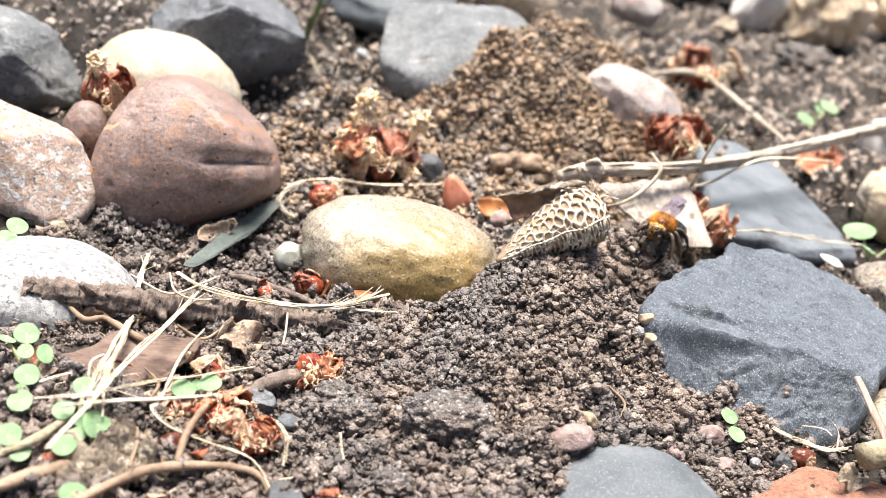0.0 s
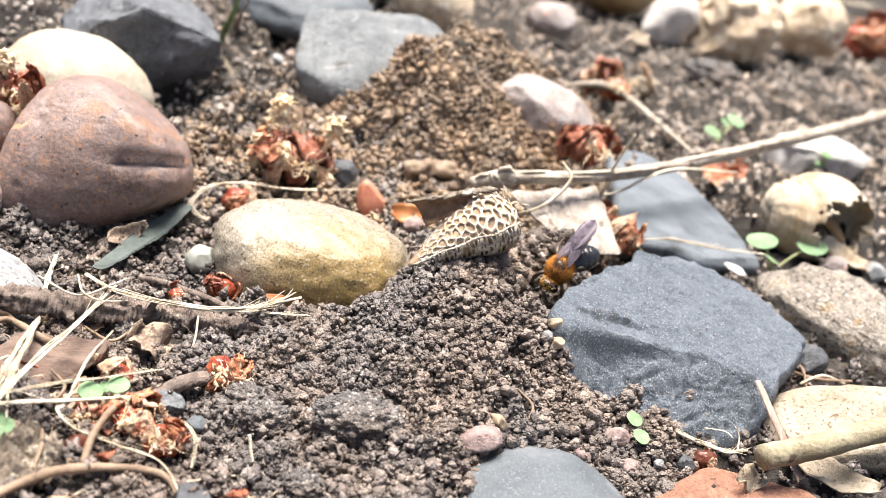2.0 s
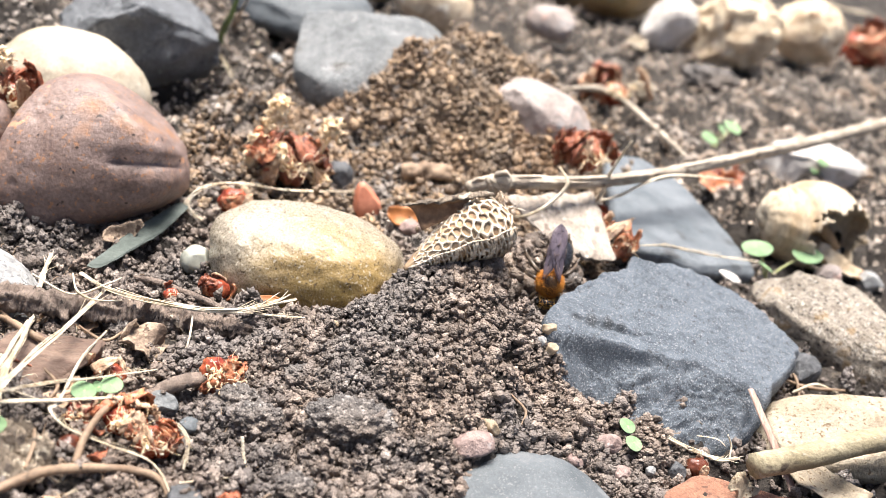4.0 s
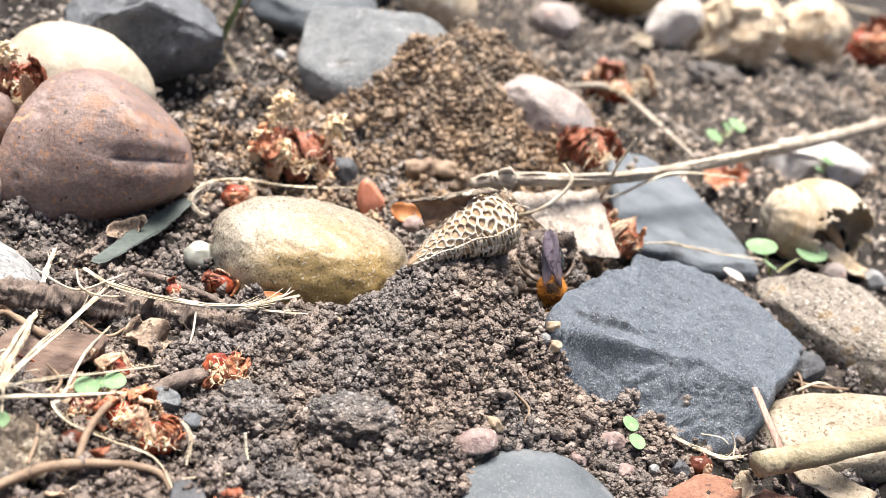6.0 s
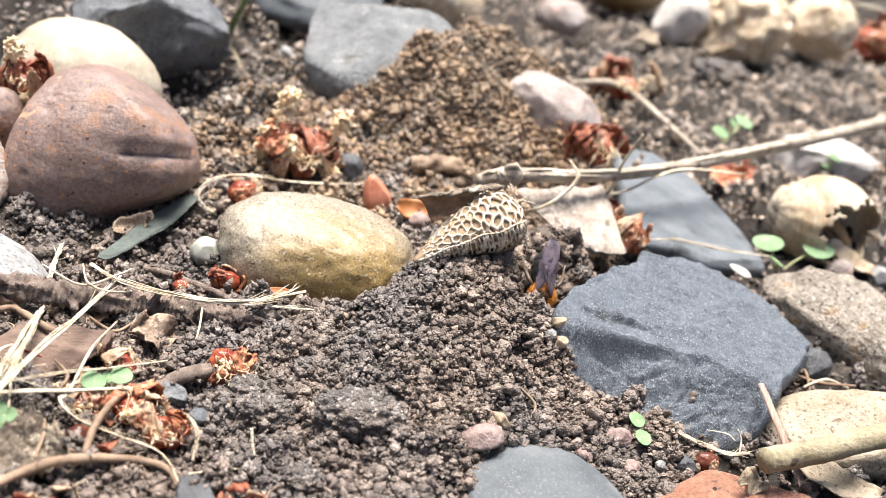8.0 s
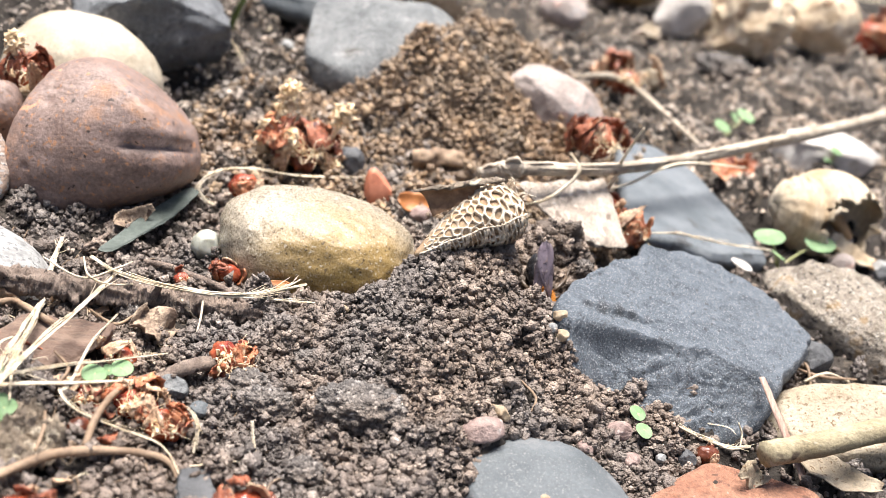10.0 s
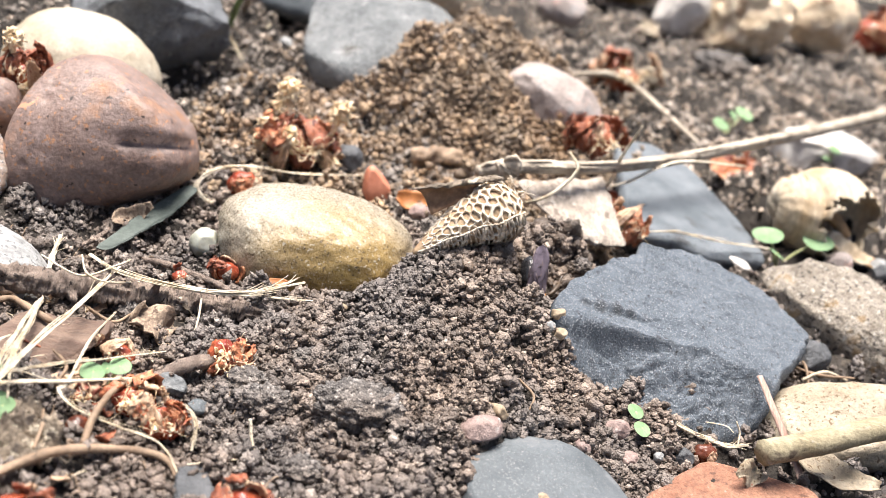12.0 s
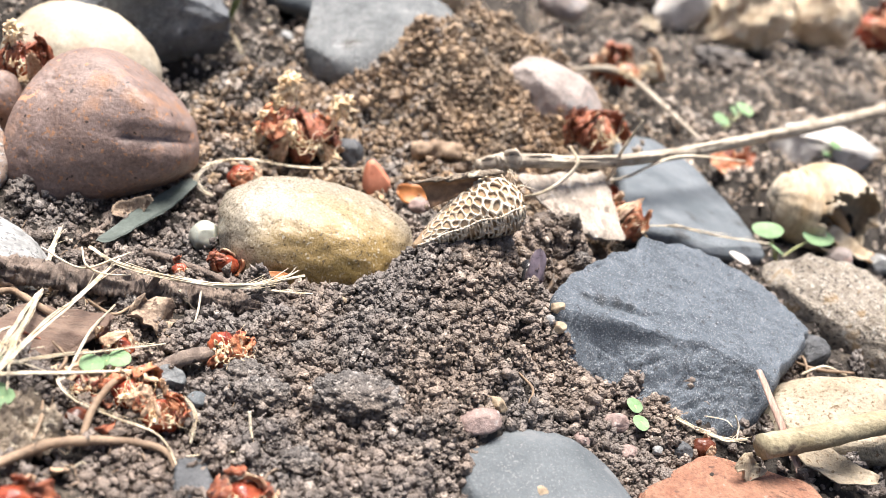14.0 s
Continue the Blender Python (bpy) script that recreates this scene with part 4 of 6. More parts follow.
for k in range(5):
    a, b = 0.02 + 0.07 * k, 0.3 + 0.12 * k
    line = spline([(0.35, 0.3, 1.35), (1.0, 0.6, 1.5), (3.6, 2.6, 1.25), (7, 5.8, 1.15), (13.5, 12.4, 1.1), (19, 18, 1.3)], 60)[int(a * 60): int(b * 60)]
    way = Vector((math.sin(2.1 * k), -0.5, 0.5 + 0.5 * math.cos(1.7 * k))).normalized()
    peel = [p + way * (0.13 + 0.05 * math.sin(0.5 * i + k)) for i, p in enumerate(line)]
    part("peeling_strip", tube(peel, [0.02, 0.045, 0.04, 0.015], n=40, sides=6, rough=0.3, freq=3, seed=k), M_TWIG, STALK)

# ---- straws, stalks and roots ----
straw("straw", [(-6.33, -9.12, 0.42), (-6.12, -7.92, 0.40), (-6.00, -6.88, 0.30), (-5.79, -5.63, 0.16), (-5.62, -4.25, -0.01), (-5.58, -3.54, -0.18)], [0.053, 0.060, 0.053, 0.038], M_STRAW, "long bleached flat straw lying over the litter", fibres=5, seed=0, flat=0.55)
straw("frayed_straw", [(-6.10, -3.51, -0.08), (-5.44, -4.09, 0.04), (-4.35, -4.11, 0.01), (-3.44, -3.89, -0.01), (-2.83, -3.45, 0.04), (-2.47, -3.22, 0.10)], [0.055, 0.075, 0.065, 0.055, 0.043], M_STRAW, "pale frayed straw lying across the bark stick", fibres=14, seed=1, flat=0.55)
stem("straw", [(-6.58, -7.85, 0.12), (-5.93, -7.51, 0.10), (-5.34, -7.11, -0.02), (-4.54, -6.49, -0.20)], [0.036, 0.040, 0.036, 0.018], M_STRAW, "thin pale straw among the seed husks", "straw", n=36, sides=8, flat=0.60, rough=0.2, seed=2)
straw("straw", [(-6.46, -7.78, 0.22), (-5.88, -7.20, 0.14), (-5.11, -6.48, -0.01), (-4.31, -5.63, -0.23)], [0.037, 0.037, 0.029, 0.022], M_STRAW, "pale straw with a frayed tip", fibres=5, seed=3, flat=0.55)
straw("curved_straw", [(-5.30, -4.84, -0.24), (-5.43, -5.87, -0.14), (-5.41, -7.08, -0.06), (-5.47, -7.35, -0.05), (-5.16, -7.56, -0.14), (-4.58, -7.60, -0.26), (-3.93, -7.61, -0.42), (-3.51, -8.14, -0.52)], [0.029, 0.036, 0.036, 0.029, 0.029, 0.022, 0.015], M_STRAW, "long curved bleached straw", fibres=5, seed=4, flat=0.60)
stem("brown_stalk", [(-4.90, -8.04, -0.33), (-4.88, -7.58, -0.13), (-4.75, -6.78, -0.19), (-4.41, -6.02, -0.35)], [0.054, 0.054, 0.045, 0.027], M_ROOT, "thin ochre dry stalk", "straw", n=36, sides=8, flat=0.90, rough=0.2, seed=5)
straw("curled_straw", [(-4.04, -6.81, -0.29), (-3.73, -6.94, -0.21), (-3.52, -7.19, -0.31), (-3.50, -7.45, -0.57)], [0.029, 0.043, 0.043, 0.036], M_STRAW, "white curled strip of straw", fibres=5, seed=6, flat=0.55)
stem("root", [(-6.03, -9.26, -0.35), (-5.41, -8.56, -0.28), (-4.99, -8.19, -0.32), (-4.23, -7.81, -0.45), (-3.75, -7.81, -0.53), (-3.50, -8.25, -0.62)], [0.066, 0.074, 0.074, 0.066, 0.05, 0.03], M_ROOT, "bent brown root lying on the soil", "root", n=36, sides=8, flat=0.90, rough=0.2, seed=7)
straw("straw_loop", [(-1.80, 2.55, -0.31), (-3.12, 1.76, -0.23), (-4.16, 1.37, -0.15), (-4.78, 0.84, -0.15), (-5.03, 0.36, -0.32), (-4.78, 0.25, -0.55), (-4.37, 0.33, -0.67)], [0.051, 0.061, 0.061, 0.061, 0.071, 0.061, 0.030], M_STRAW, "pale straw bent into a loop behind the pebble", fibres=5, seed=8, flat=0.55)
stem("fibre", [(-4.08, -4.11, -0.11), (-4.03, -4.52, -0.25), (-4.04, -4.83, -0.47)], [0.020, 0.020, 0.015], M_STRAW, "thin white plant fibre on a husk", "straw", n=36, sides=8, flat=1.00, rough=0.2, seed=9)
stem("dry_sprig", [(-2.79, -7.01, -0.13), (-2.70, -7.17, -0.38), (-2.56, -7.47, -0.53), (-2.38, -7.93, -0.56)], [0.026, 0.022, 0.018, 0.018], M_STRAW, "thin dry stem with a white tip", "straw", n=36, sides=8, flat=1.00, rough=0.2, seed=10)
straw("torn_straw", [(-6.42, -5.07, -0.13), (-6.32, -6.07, 0.02), (-6.25, -6.84, 0.11), (-6.22, -7.80, 0.11)], [0.060, 0.075, 0.060, 0.022], M_STRAW, "bundle of torn pale straw fibres", fibres=9, seed=11, flat=0.55)
straw("splint", [(-6.60, -4.23, -0.24), (-6.78, -3.21, -0.42), (-6.86, -2.52, -0.42)], [0.052, 0.061, 0.052], M_STRAW, "short pale splint of straw", fibres=5, seed=12, flat=0.55)
stem("thin_twig", [(-5.73, -2.20, -0.78), (-5.00, -2.59, -0.51), (-4.38, -3.00, -0.36), (-3.83, -3.39, -0.24), (-3.32, -3.79, -0.24)], [0.043, 0.064, 0.064, 0.054, 0.032], M_BARK, "thin dark crooked twig", "twig", n=36, sides=8, flat=1.00, rough=0.2, seed=13)
stem("thin_twig", [(-6.98, -2.60, -0.80), (-6.53, -2.09, -0.75), (-6.17, -1.32, -0.68), (-5.99, -0.79, -0.66)], [0.034, 0.046, 0.046, 0.023], M_BARK, "thin dark twig beside the brown stone", "twig", n=36, sides=8, flat=1.00, rough=0.2, seed=14)
straw("straw", [(4.22, -4.38, -0.41), (4.73, -4.63, -0.42), (5.16, -4.76, -0.40), (5.49, -4.73, -0.31)], [0.03, 0.055, 0.065, 0.06], M_STRAW, "bent straw beside the slate", fibres=5, seed=15, flat=0.70)
stem("splint", [(5.77, -3.46, 0.33), (5.98, -4.24, 0.07), (6.31, -4.89, -0.33), (6.40, -5.41, -0.49)], [0.065, 0.081, 0.081, 0.076], M_SPLINT, "flat reddish splint of wood under the branch", "straw", n=36, sides=8, flat=0.45, rough=0.2, seed=16)
stem("dry_grass", [(3.51, 2.90, 0.39), (3.58, 2.60, 1.01), (3.57, 2.40, 1.58), (3.76, 2.30, 2.39)], [0.053, 0.053, 0.040, 0.026], M_STRAW, "dry grass blade sticking up over the slate", "grass", n=36, sides=8, flat=0.60, rough=0.2, seed=17)
stem("grass_curl", [(2.26, 1.50, 1.75), (2.49, 1.30, 1.50), (2.19, 1.00, 1.11), (1.80, 0.70, 0.90), (1.47, 0.60, 0.79)], [0.031, 0.049, 0.049, 0.037, 0.025], M_STRAW, "curled dry grass hanging from the stalk", "grass", n=36, sides=8, flat=0.60, rough=0.2, seed=18)
stem("dry_grass", [(3.56, 2.70, 0.70), (4.01, 2.90, 0.83), (5.17, 3.60, 1.31), (6.90, 4.20, 1.36)], [0.028, 0.041, 0.041, 0.021], M_STRAW, "thin dry grass across the slate", "grass", n=36, sides=8, flat=0.60, rough=0.2, seed=19)
straw("straw", [(4.39, 1.65, 0.30), (5.20, 1.92, 0.33), (6.15, 2.00, 0.30), (7.89, 3.33, -0.17)], [0.033, 0.055, 0.044, 0.033], M_STRAW, "thin straw on the slate edge", fibres=5, seed=20, flat=0.60)
stem("far_stalk", [(3.97, 13.11, -0.27), (5.01, 12.92, 0.09), (5.83, 12.72, -0.01), (6.54, 10.62, 0.02), (7.39, 8.98, -0.15)], [0.072, 0.126, 0.108, 0.090, 0.072], M_TWIG, "bent dry stalk far behind", "straw", n=36, sides=8, flat=0.90, rough=0.2, seed=21)
stem("grass_leaf", [(-6.12, 10.07, -0.39), (-5.86, 8.82, 0.62), (-5.57, 7.71, 1.54), (-5.30, 6.17, 2.93)], [0.063, 0.094, 0.063, 0.016], M_GRASS, "green grass blade beside the dark stone", "grass", n=36, sides=8, flat=0.30, rough=0.2, seed=22)
stem("grass_leaf", [(-6.01, 11.96, -0.44), (-5.79, 11.10, 0.29), (-5.55, 10.56, 1.07)], [0.069, 0.069, 0.052, 0.017], M_DRYLEAF, "reddish dry grass blade", "grass", n=36, sides=8, flat=0.40, rough=0.2, seed=23)
straw("straw", [(-5.95, 8.86, -0.08), (-5.70, 8.74, -0.30), (-5.35, 8.24, -0.51)], [0.052, 0.078, 0.065, 0.039], M_STRAW, "short pale straw on the soil behind", fibres=5, seed=24, flat=0.55)
straw("straw", [(-5.19, 11.37, -0.49), (-5.09, 12.14, -0.36), (-5.01, 13.27, -0.32)], [0.058, 0.087, 0.058], M_STRAW, "short pale bit of straw", fibres=5, seed=25, flat=0.55)
stem("fibre", [(-3.59, -7.78, -0.58), (-3.14, -7.70, -0.46), (-2.69, -7.38, -0.55)], [0.013, 0.017, 0.013], M_STRAW, "thin root fibre on the soil", "straw", n=36, sides=8, flat=1.00, rough=0.2, seed=26)
stem("thin_root", [(-5.48, -8.33, -0.32), (-5.49, -7.97, -0.21), (-5.55, -7.75, -0.10)], [0.026, 0.026, 0.017], M_ROOT, "thin dark root in the litter", "root", n=36, sides=8, flat=1.00, rough=0.2, seed=27)
stem("thin_root", [(-7.01, -4.65, -0.48), (-6.46, -5.31, -0.21), (-6.11, -5.45, -0.24), (-6.00, -5.07, -0.43)], [0.050, 0.060, 0.050, 0.040], M_ROOT, "crooked root under the bark stick", "root", n=36, sides=8, flat=1.00, rough=0.2, seed=28)
stem("straw", [(-7.18, -7.03, -0.19), (-6.98, -6.91, -0.13), (-6.81, -6.66, -0.19)], [0.027, 0.027, 0.018], M_STRAW, "thin straw beside the seedlings", "straw", n=36, sides=8, flat=0.60, rough=0.2, seed=29)
stem("root", [(-7.11, -9.21, -0.39), (-6.59, -8.84, -0.30), (-6.28, -8.42, -0.42)], [0.084, 0.101, 0.093], M_ROOT, "brown root at the edge of the litter", "root", n=36, sides=8, flat=1.00, rough=0.2, seed=30)
stem("straw", [(5.24, -4.49, -0.05), (5.37, -4.50, -0.26), (5.33, -4.74, -0.41)], [0.021, 0.032, 0.021], M_STRAW, "short bent stem end", "straw", n=36, sides=8, flat=0.60, rough=0.2, seed=31)
stem("straw", [(4.85, -4.22, -0.36), (5.17, -4.32, -0.29), (5.29, -4.47, -0.30)], [0.013, 0.013, 0.009], M_STRAW, "straw fibre beside the slate", "straw", n=36, sides=8, flat=0.60, rough=0.2, seed=32)
straw("straw", [(-3.46, -3.58, -0.17), (-2.88, -3.68, -0.06), (-2.26, -3.64, 0.02)], [0.025, 0.042, 0.025], M_STRAW, "pale straw tip by the pebble", fibres=5, seed=33, flat=0.55)
stem("thin_root", [(7.29, -1.27, -0.55), (7.75, -1.63, -0.42), (8.58, -1.40, -0.45)], [0.025, 0.038, 0.025], M_ROOT, "thin brown root between the stones", "root", n=36, sides=8, flat=1.00, rough=0.2, seed=34)
stem("thin_root", [(7.53, -0.68, -0.54), (7.52, -1.38, -0.41), (7.55, -1.81, -0.59)], [0.025, 0.031, 0.025], M_ROOT, "thin brown root beside the slate", "root", n=36, sides=8, flat=1.00, rough=0.2, seed=35)
stem("thin_root", [(7.41, -1.74, -0.54), (7.87, -1.56, -0.36), (8.41, -1.50, -0.48)], [0.025, 0.031, 0.019], M_STRAW, "thin pale root beside the granite", "root", n=36, sides=8, flat=1.00, rough=0.2, seed=36)
stem("thin_root", [(-5.89, -4.43, -0.50), (-5.29, -5.07, -0.28), (-5.11, -4.45, -0.46)], [0.020, 0.030, 0.020], M_ROOT, "thin brown root under the bark stick", "root", n=36, sides=8, flat=1.00, rough=0.2, seed=37)
stem("thin_root", [(-5.89, -6.17, -0.24), (-5.57, -6.61, -0.16), (-5.60, -7.03, -0.19)], [0.018, 0.028, 0.018], M_ROOT, "thin brown root by the husks", "root", n=36, sides=8, flat=1.00, rough=0.2, seed=38)
stem("thin_root", [(1.22, -5.23, 0.36), (1.47, -5.49, 0.27), (1.41, -5.77, 0.18)], [0.019, 0.024, 0.010], M_ROOT, "fine brown rootlet on the heap", "root", n=36, sides=8, flat=1.00, rough=0.2, seed=39)
stem("thin_root", [(-2.27, -5.88, -0.30), (-2.04, -5.94, -0.16), (-1.90, -6.01, -0.18)], [0.014, 0.019, 0.009], M_ROOT, "fine rootlet on the soil", "root", n=36, sides=8, flat=1.00, rough=0.2, seed=40)
straw("far_straw", [(19.63, 39.24, -0.31), (20.51, 36.35, -0.14), (23.26, 38.00, -0.36)], [0.133, 0.160, 0.107], M_STRAW, "pale straw far behind", fibres=5, seed=41, flat=0.60)
straw("torn_straw", [(-6.40, -5.09, -0.08), (-6.30, -6.04, 0.07), (-6.22, -7.05, 0.12), (-6.03, -7.79, 0.00)], [0.037, 0.044, 0.037, 0.022], M_STRAW, "torn bundle of pale straw standing in the litter", fibres=9, seed=42, flat=0.55)
straw("torn_straw", [(-6.46, -5.16, -0.12), (-6.36, -6.29, 0.14), (-6.36, -7.13, 0.14), (-6.28, -7.77, 0.01)], [0.022, 0.037, 0.037, 0.022], M_STRAW, "split strip of pale straw in the litter", fibres=9, seed=43, flat=0.55)
stem("fibre", [(-6.45, -6.43, 0.05), (-6.53, -6.74, 0.12), (-6.51, -6.93, -0.03)], [0.018, 0.023, 0.018], M_STRAW, "thin curled straw fibre in the litter", "straw", n=36, sides=8, flat=1.00, rough=0.2, seed=44)
stem("fibre", [(-6.75, -4.05, 0.03), (-5.98, -4.54, 0.11), (-5.58, -3.83, 0.00), (-5.47, -3.22, -0.20)], [0.015, 0.020, 0.015], M_STRAW, "thin pale fibre over the bark stick", "straw", n=36, sides=8, flat=1.00, rough=0.2, seed=45)
stem("fibre", [(-6.18, -3.73, -0.00), (-5.90, -4.49, 0.15), (-5.58, -4.41, 0.01), (-5.15, -3.96, -0.14)], [0.015, 0.020, 0.015], M_STRAW, "loose pale fibre over the bark stick", "straw", n=36, sides=8, flat=1.00, rough=0.2, seed=46)
straw("straw", [(-7.02, -7.68, 0.02), (-6.52, -7.55, 0.08), (-6.15, -7.19, 0.02), (-5.68, -7.12, -0.08)], [0.021, 0.036, 0.029, 0.021], M_STRAW, "thin pale straw crossing the seedlings", fibres=5, seed=47, flat=0.55)
stem("dead_stalk", [(-7.24, -8.69, -0.30), (-6.78, -8.33, -0.16), (-6.58, -7.93, -0.13), (-6.44, -7.51, -0.27)], [0.061, 0.078, 0.069, 0.052], M_BRANCH, "dull brown stem in the litter", "straw", n=36, sides=8, flat=0.80, rough=0.2, seed=48)
stem("thin_root", [(-7.56, -4.72, -0.36), (-7.15, -5.13, -0.28), (-6.94, -4.89, -0.36), (-6.72, -4.87, -0.50)], [0.040, 0.050, 0.050, 0.030], M_ROOT, "brown side twig under the bark stick", "root", n=36, sides=8, flat=1.00, rough=0.2, seed=49)

def rootlets(name, spots, long, radius, material, label, seed):
    """Fine tangled rootlets lying on the soil, as one mesh."""
    rnd = random.Random(seed)
    bm = bmesh.new()
    for x, y in spots:
        turn = rnd.uniform(0, 6.28)
        pts = []
        for k in range(5):
            pts.append((x, y, gz(x, y) + crumbs(x, y) + rnd.uniform(0.02, 0.16)))
            turn += rnd.gauss(0, 0.7)
            x, y = x + long * 0.25 * math.cos(turn), y + long * 0.25 * math.sin(turn)
        t = tube(pts, [radius, radius * 0.5], n=8, sides=4)
        me = bpy.data.meshes.new("tmp")
        t.to_mesh(me)
        t.free()
        bm.from_mesh(me)
        bpy.data.meshes.remove(me)
    return tagged(part(name, bm, material), label, "root", kind="stuff")


def build_rootlets():
    rng = np.random.default_rng(31)
    rootlets("heap_rootlets", rng.normal((0.9, 7.4), (1.5, 1.5), (170, 2)), 0.7, 0.022, M_ROOT, "fine brown rootlets on the old soil heap", 3)
    rootlets("litter_fibres", np.vstack([spread(rng, 60, -8.2, -4.0, -8.8, -2.2), spread(rng, 25, -4.5, -2.5, -8.8, -5.0)]), 0.6, 0.011, M_ROOT, "thin brown fibres in the leaf litter", 4)
    rootlets("pale_fibres", spread(rng, 34, -7.6, -4.6, -8.6, -3.0), 0.7, 0.01, M_STRAW, "thin pale plant fibres in the leaf litter", 5)


build_rootlets()

# ---- sheets: husks, leaves, wood ----
def sheet(length, width, cup=0.3, curl=0.3, crumple=0.05, seed=0, thick=0.02, tip=0.6, nu=12, nv=8, freq=2.0):
    """A thin bent scale or leaf along x, cupped across, curled along, solid."""
    bm = bmesh.new()
    grid = []
    for i in range(nu + 1):
        u = i / nu
        w = width * 0.5 * (math.sin(math.pi * (0.08 + 0.87 * u)) ** tip)
        row = []
        for j in range(nv + 1):
            v = 2 * j / nv - 1
            x, y = (u - 0.5) * length, v * w
            z = cup * v * v * width * 0.5 + curl * (2 * u - 1) ** 2 * length * 0.4
            k = Vector((x * freq + seed * 3.1, y * freq, seed * 1.7))
            z += crumple * fbm(k, 4) * 2
            x += crumple * fbm(k + Vector((9, 4, 2)), 3)
            y += crumple * fbm(k + Vector((3, 8, 5)), 3)
            row.append(bm.verts.new((x, y, z)))
        grid.append(row)
    for a, b in zip(grid, grid[1:]):
        for j in range(nv):
            bm.faces.new((a[j], b[j], b[j + 1], a[j + 1]))
    bmesh.ops.recalc_face_normals(bm, faces=bm.faces)
    bmesh.ops.solidify(bm, geom=bm.faces[:], thickness=thick)
    bmesh.ops.remove_doubles(bm, verts=bm.verts, dist=0.0005)
    return bm


def strands(n, spread_x, spread_y, height, radius, seed, curl=0.6):
    """A tuft of thin curled threads as one mesh."""
    rnd = random.Random(seed)
    bm = bmesh.new()
    for k in range(n):
        p = Vector((rnd.uniform(-1, 1) * spread_x, rnd.uniform(-1, 1) * spread_y, rnd.uniform(0, 0.5) * height))
        d = Vector((rnd.gauss(0, 1), rnd.gauss(0, 1), rnd.uniform(0.0, 1.2))).normalized()
        pts = [p]
        for _ in range(4):
            d = (d + Vector((rnd.gauss(0, curl), rnd.gauss(0, curl), rnd.gauss(0, curl)))).normalized()
            p = p + d * height * rnd.uniform(0.2, 0.4)
            pts.append(p)
        t = tube(pts, [radius, radius * 0.6], n=7, sides=4)
        me = bpy.data.meshes.new("tmp")
        t.to_mesh(me)
        t.free()
        bm.from_mesh(me)
        bpy.data.meshes.remove(me)
    return bm


def flakes(n, sx, sy, height, size, seed):
    """A clump of small torn chaff flakes as one mesh."""
    rnd = random.Random(seed)
    bm = bmesh.new()
    for k in range(n):
        t = sheet(size * rnd.uniform(0.6, 1.4), size * rnd.uniform(0.25, 0.6), cup=rnd.uniform(-0.5, 1.2), curl=rnd.uniform(-0.6, 0.9), crumple=0.1 * size, seed=seed + 2.1 * k, thick=0.01, nu=5, nv=3, freq=2.5 / size)
        m = Matrix.Translation((rnd.uniform(-sx, sx), rnd.uniform(-sy, sy), rnd.uniform(0, height))) @ Euler([rnd.uniform(0, 6.28) for _ in range(3)]).to_matrix().to_4x4()
        bmesh.ops.transform(t, matrix=m, verts=t.verts)
        me = bpy.data.meshes.new("tmp")
        t.to_mesh(me)
        t.free()
        bm.from_mesh(me)
        bpy.data.meshes.remove(me)
    return bm


def scale_leaf(size, tall, seed, lift=0.1, torn=0.35):
    """One torn bract: a curved piece of shell round a bud, its rim bent outwards."""
    rnd = random.Random(seed)
    a0, wide = rnd.uniform(0, 2 * math.pi), rnd.uniform(0.5, 1.2)
    low, high = rnd.uniform(-0.7, 0.0), rnd.uniform(0.5, 1.35)
    flare = rnd.uniform(-0.05, 0.5)
    bm = bmesh.new()
    rows, skin = [], []
    nu, nv = 12, 10
    thick = 1 - 0.05 / max(size, 0.5)
    for i in range(nu + 1):
        u = i / nu
        e = low + (high - low) * u
        narrow = math.sin(math.pi * (0.14 + 0.8 * u)) ** 0.5
        row = []
        for j in range(nv + 1):
            v = 2 * j / nv - 1
            a = a0 + wide * 0.5 * v * narrow + 0.3 * flare * u
            k = Vector((u * 3 + seed, v * 2, seed * 0.7))
            r = 1 + lift + 0.7 * flare * u ** 3 + 0.2 * fbm(k, 4) + 0.12 * fbm(k * 3.5, 4) + 0.12 * flare * v * v
            ee = e + 0.7 * torn * u * fbm(Vector((v * 4 + seed, seed, 2)), 3)
            row.append(Vector((0.5 * size * r * math.cos(ee) * math.cos(a), 0.42 * size * r * math.cos(ee) * math.sin(a), 0.42 * size * tall * r * math.sin(ee))))
        rows.append([bm.verts.new(p) for p in row])
        skin.append([bm.verts.new(p * thick) for p in row])
    for grid in (rows, skin):
        for a, b in zip(grid, grid[1:]):
            for j in range(nv):
                bm.faces.new((a[j], b[j], b[j + 1], a[j + 1]))
    rim = [(i, 0) for i in range(nu)] + [(nu, j) for j in range(nv)] + [(i, nv) for i in range(nu, 0, -1)] + [(0, j) for j in range(nv, 0, -1)]
    for (a, b), (c, d) in zip(rim, rim[1:] + rim[:1]):
        bm.faces.new((rows[a][b], rows[c][d], skin[c][d], skin[a][b]))
    bmesh.ops.recalc_face_normals(bm, faces=bm.faces)
    return bm


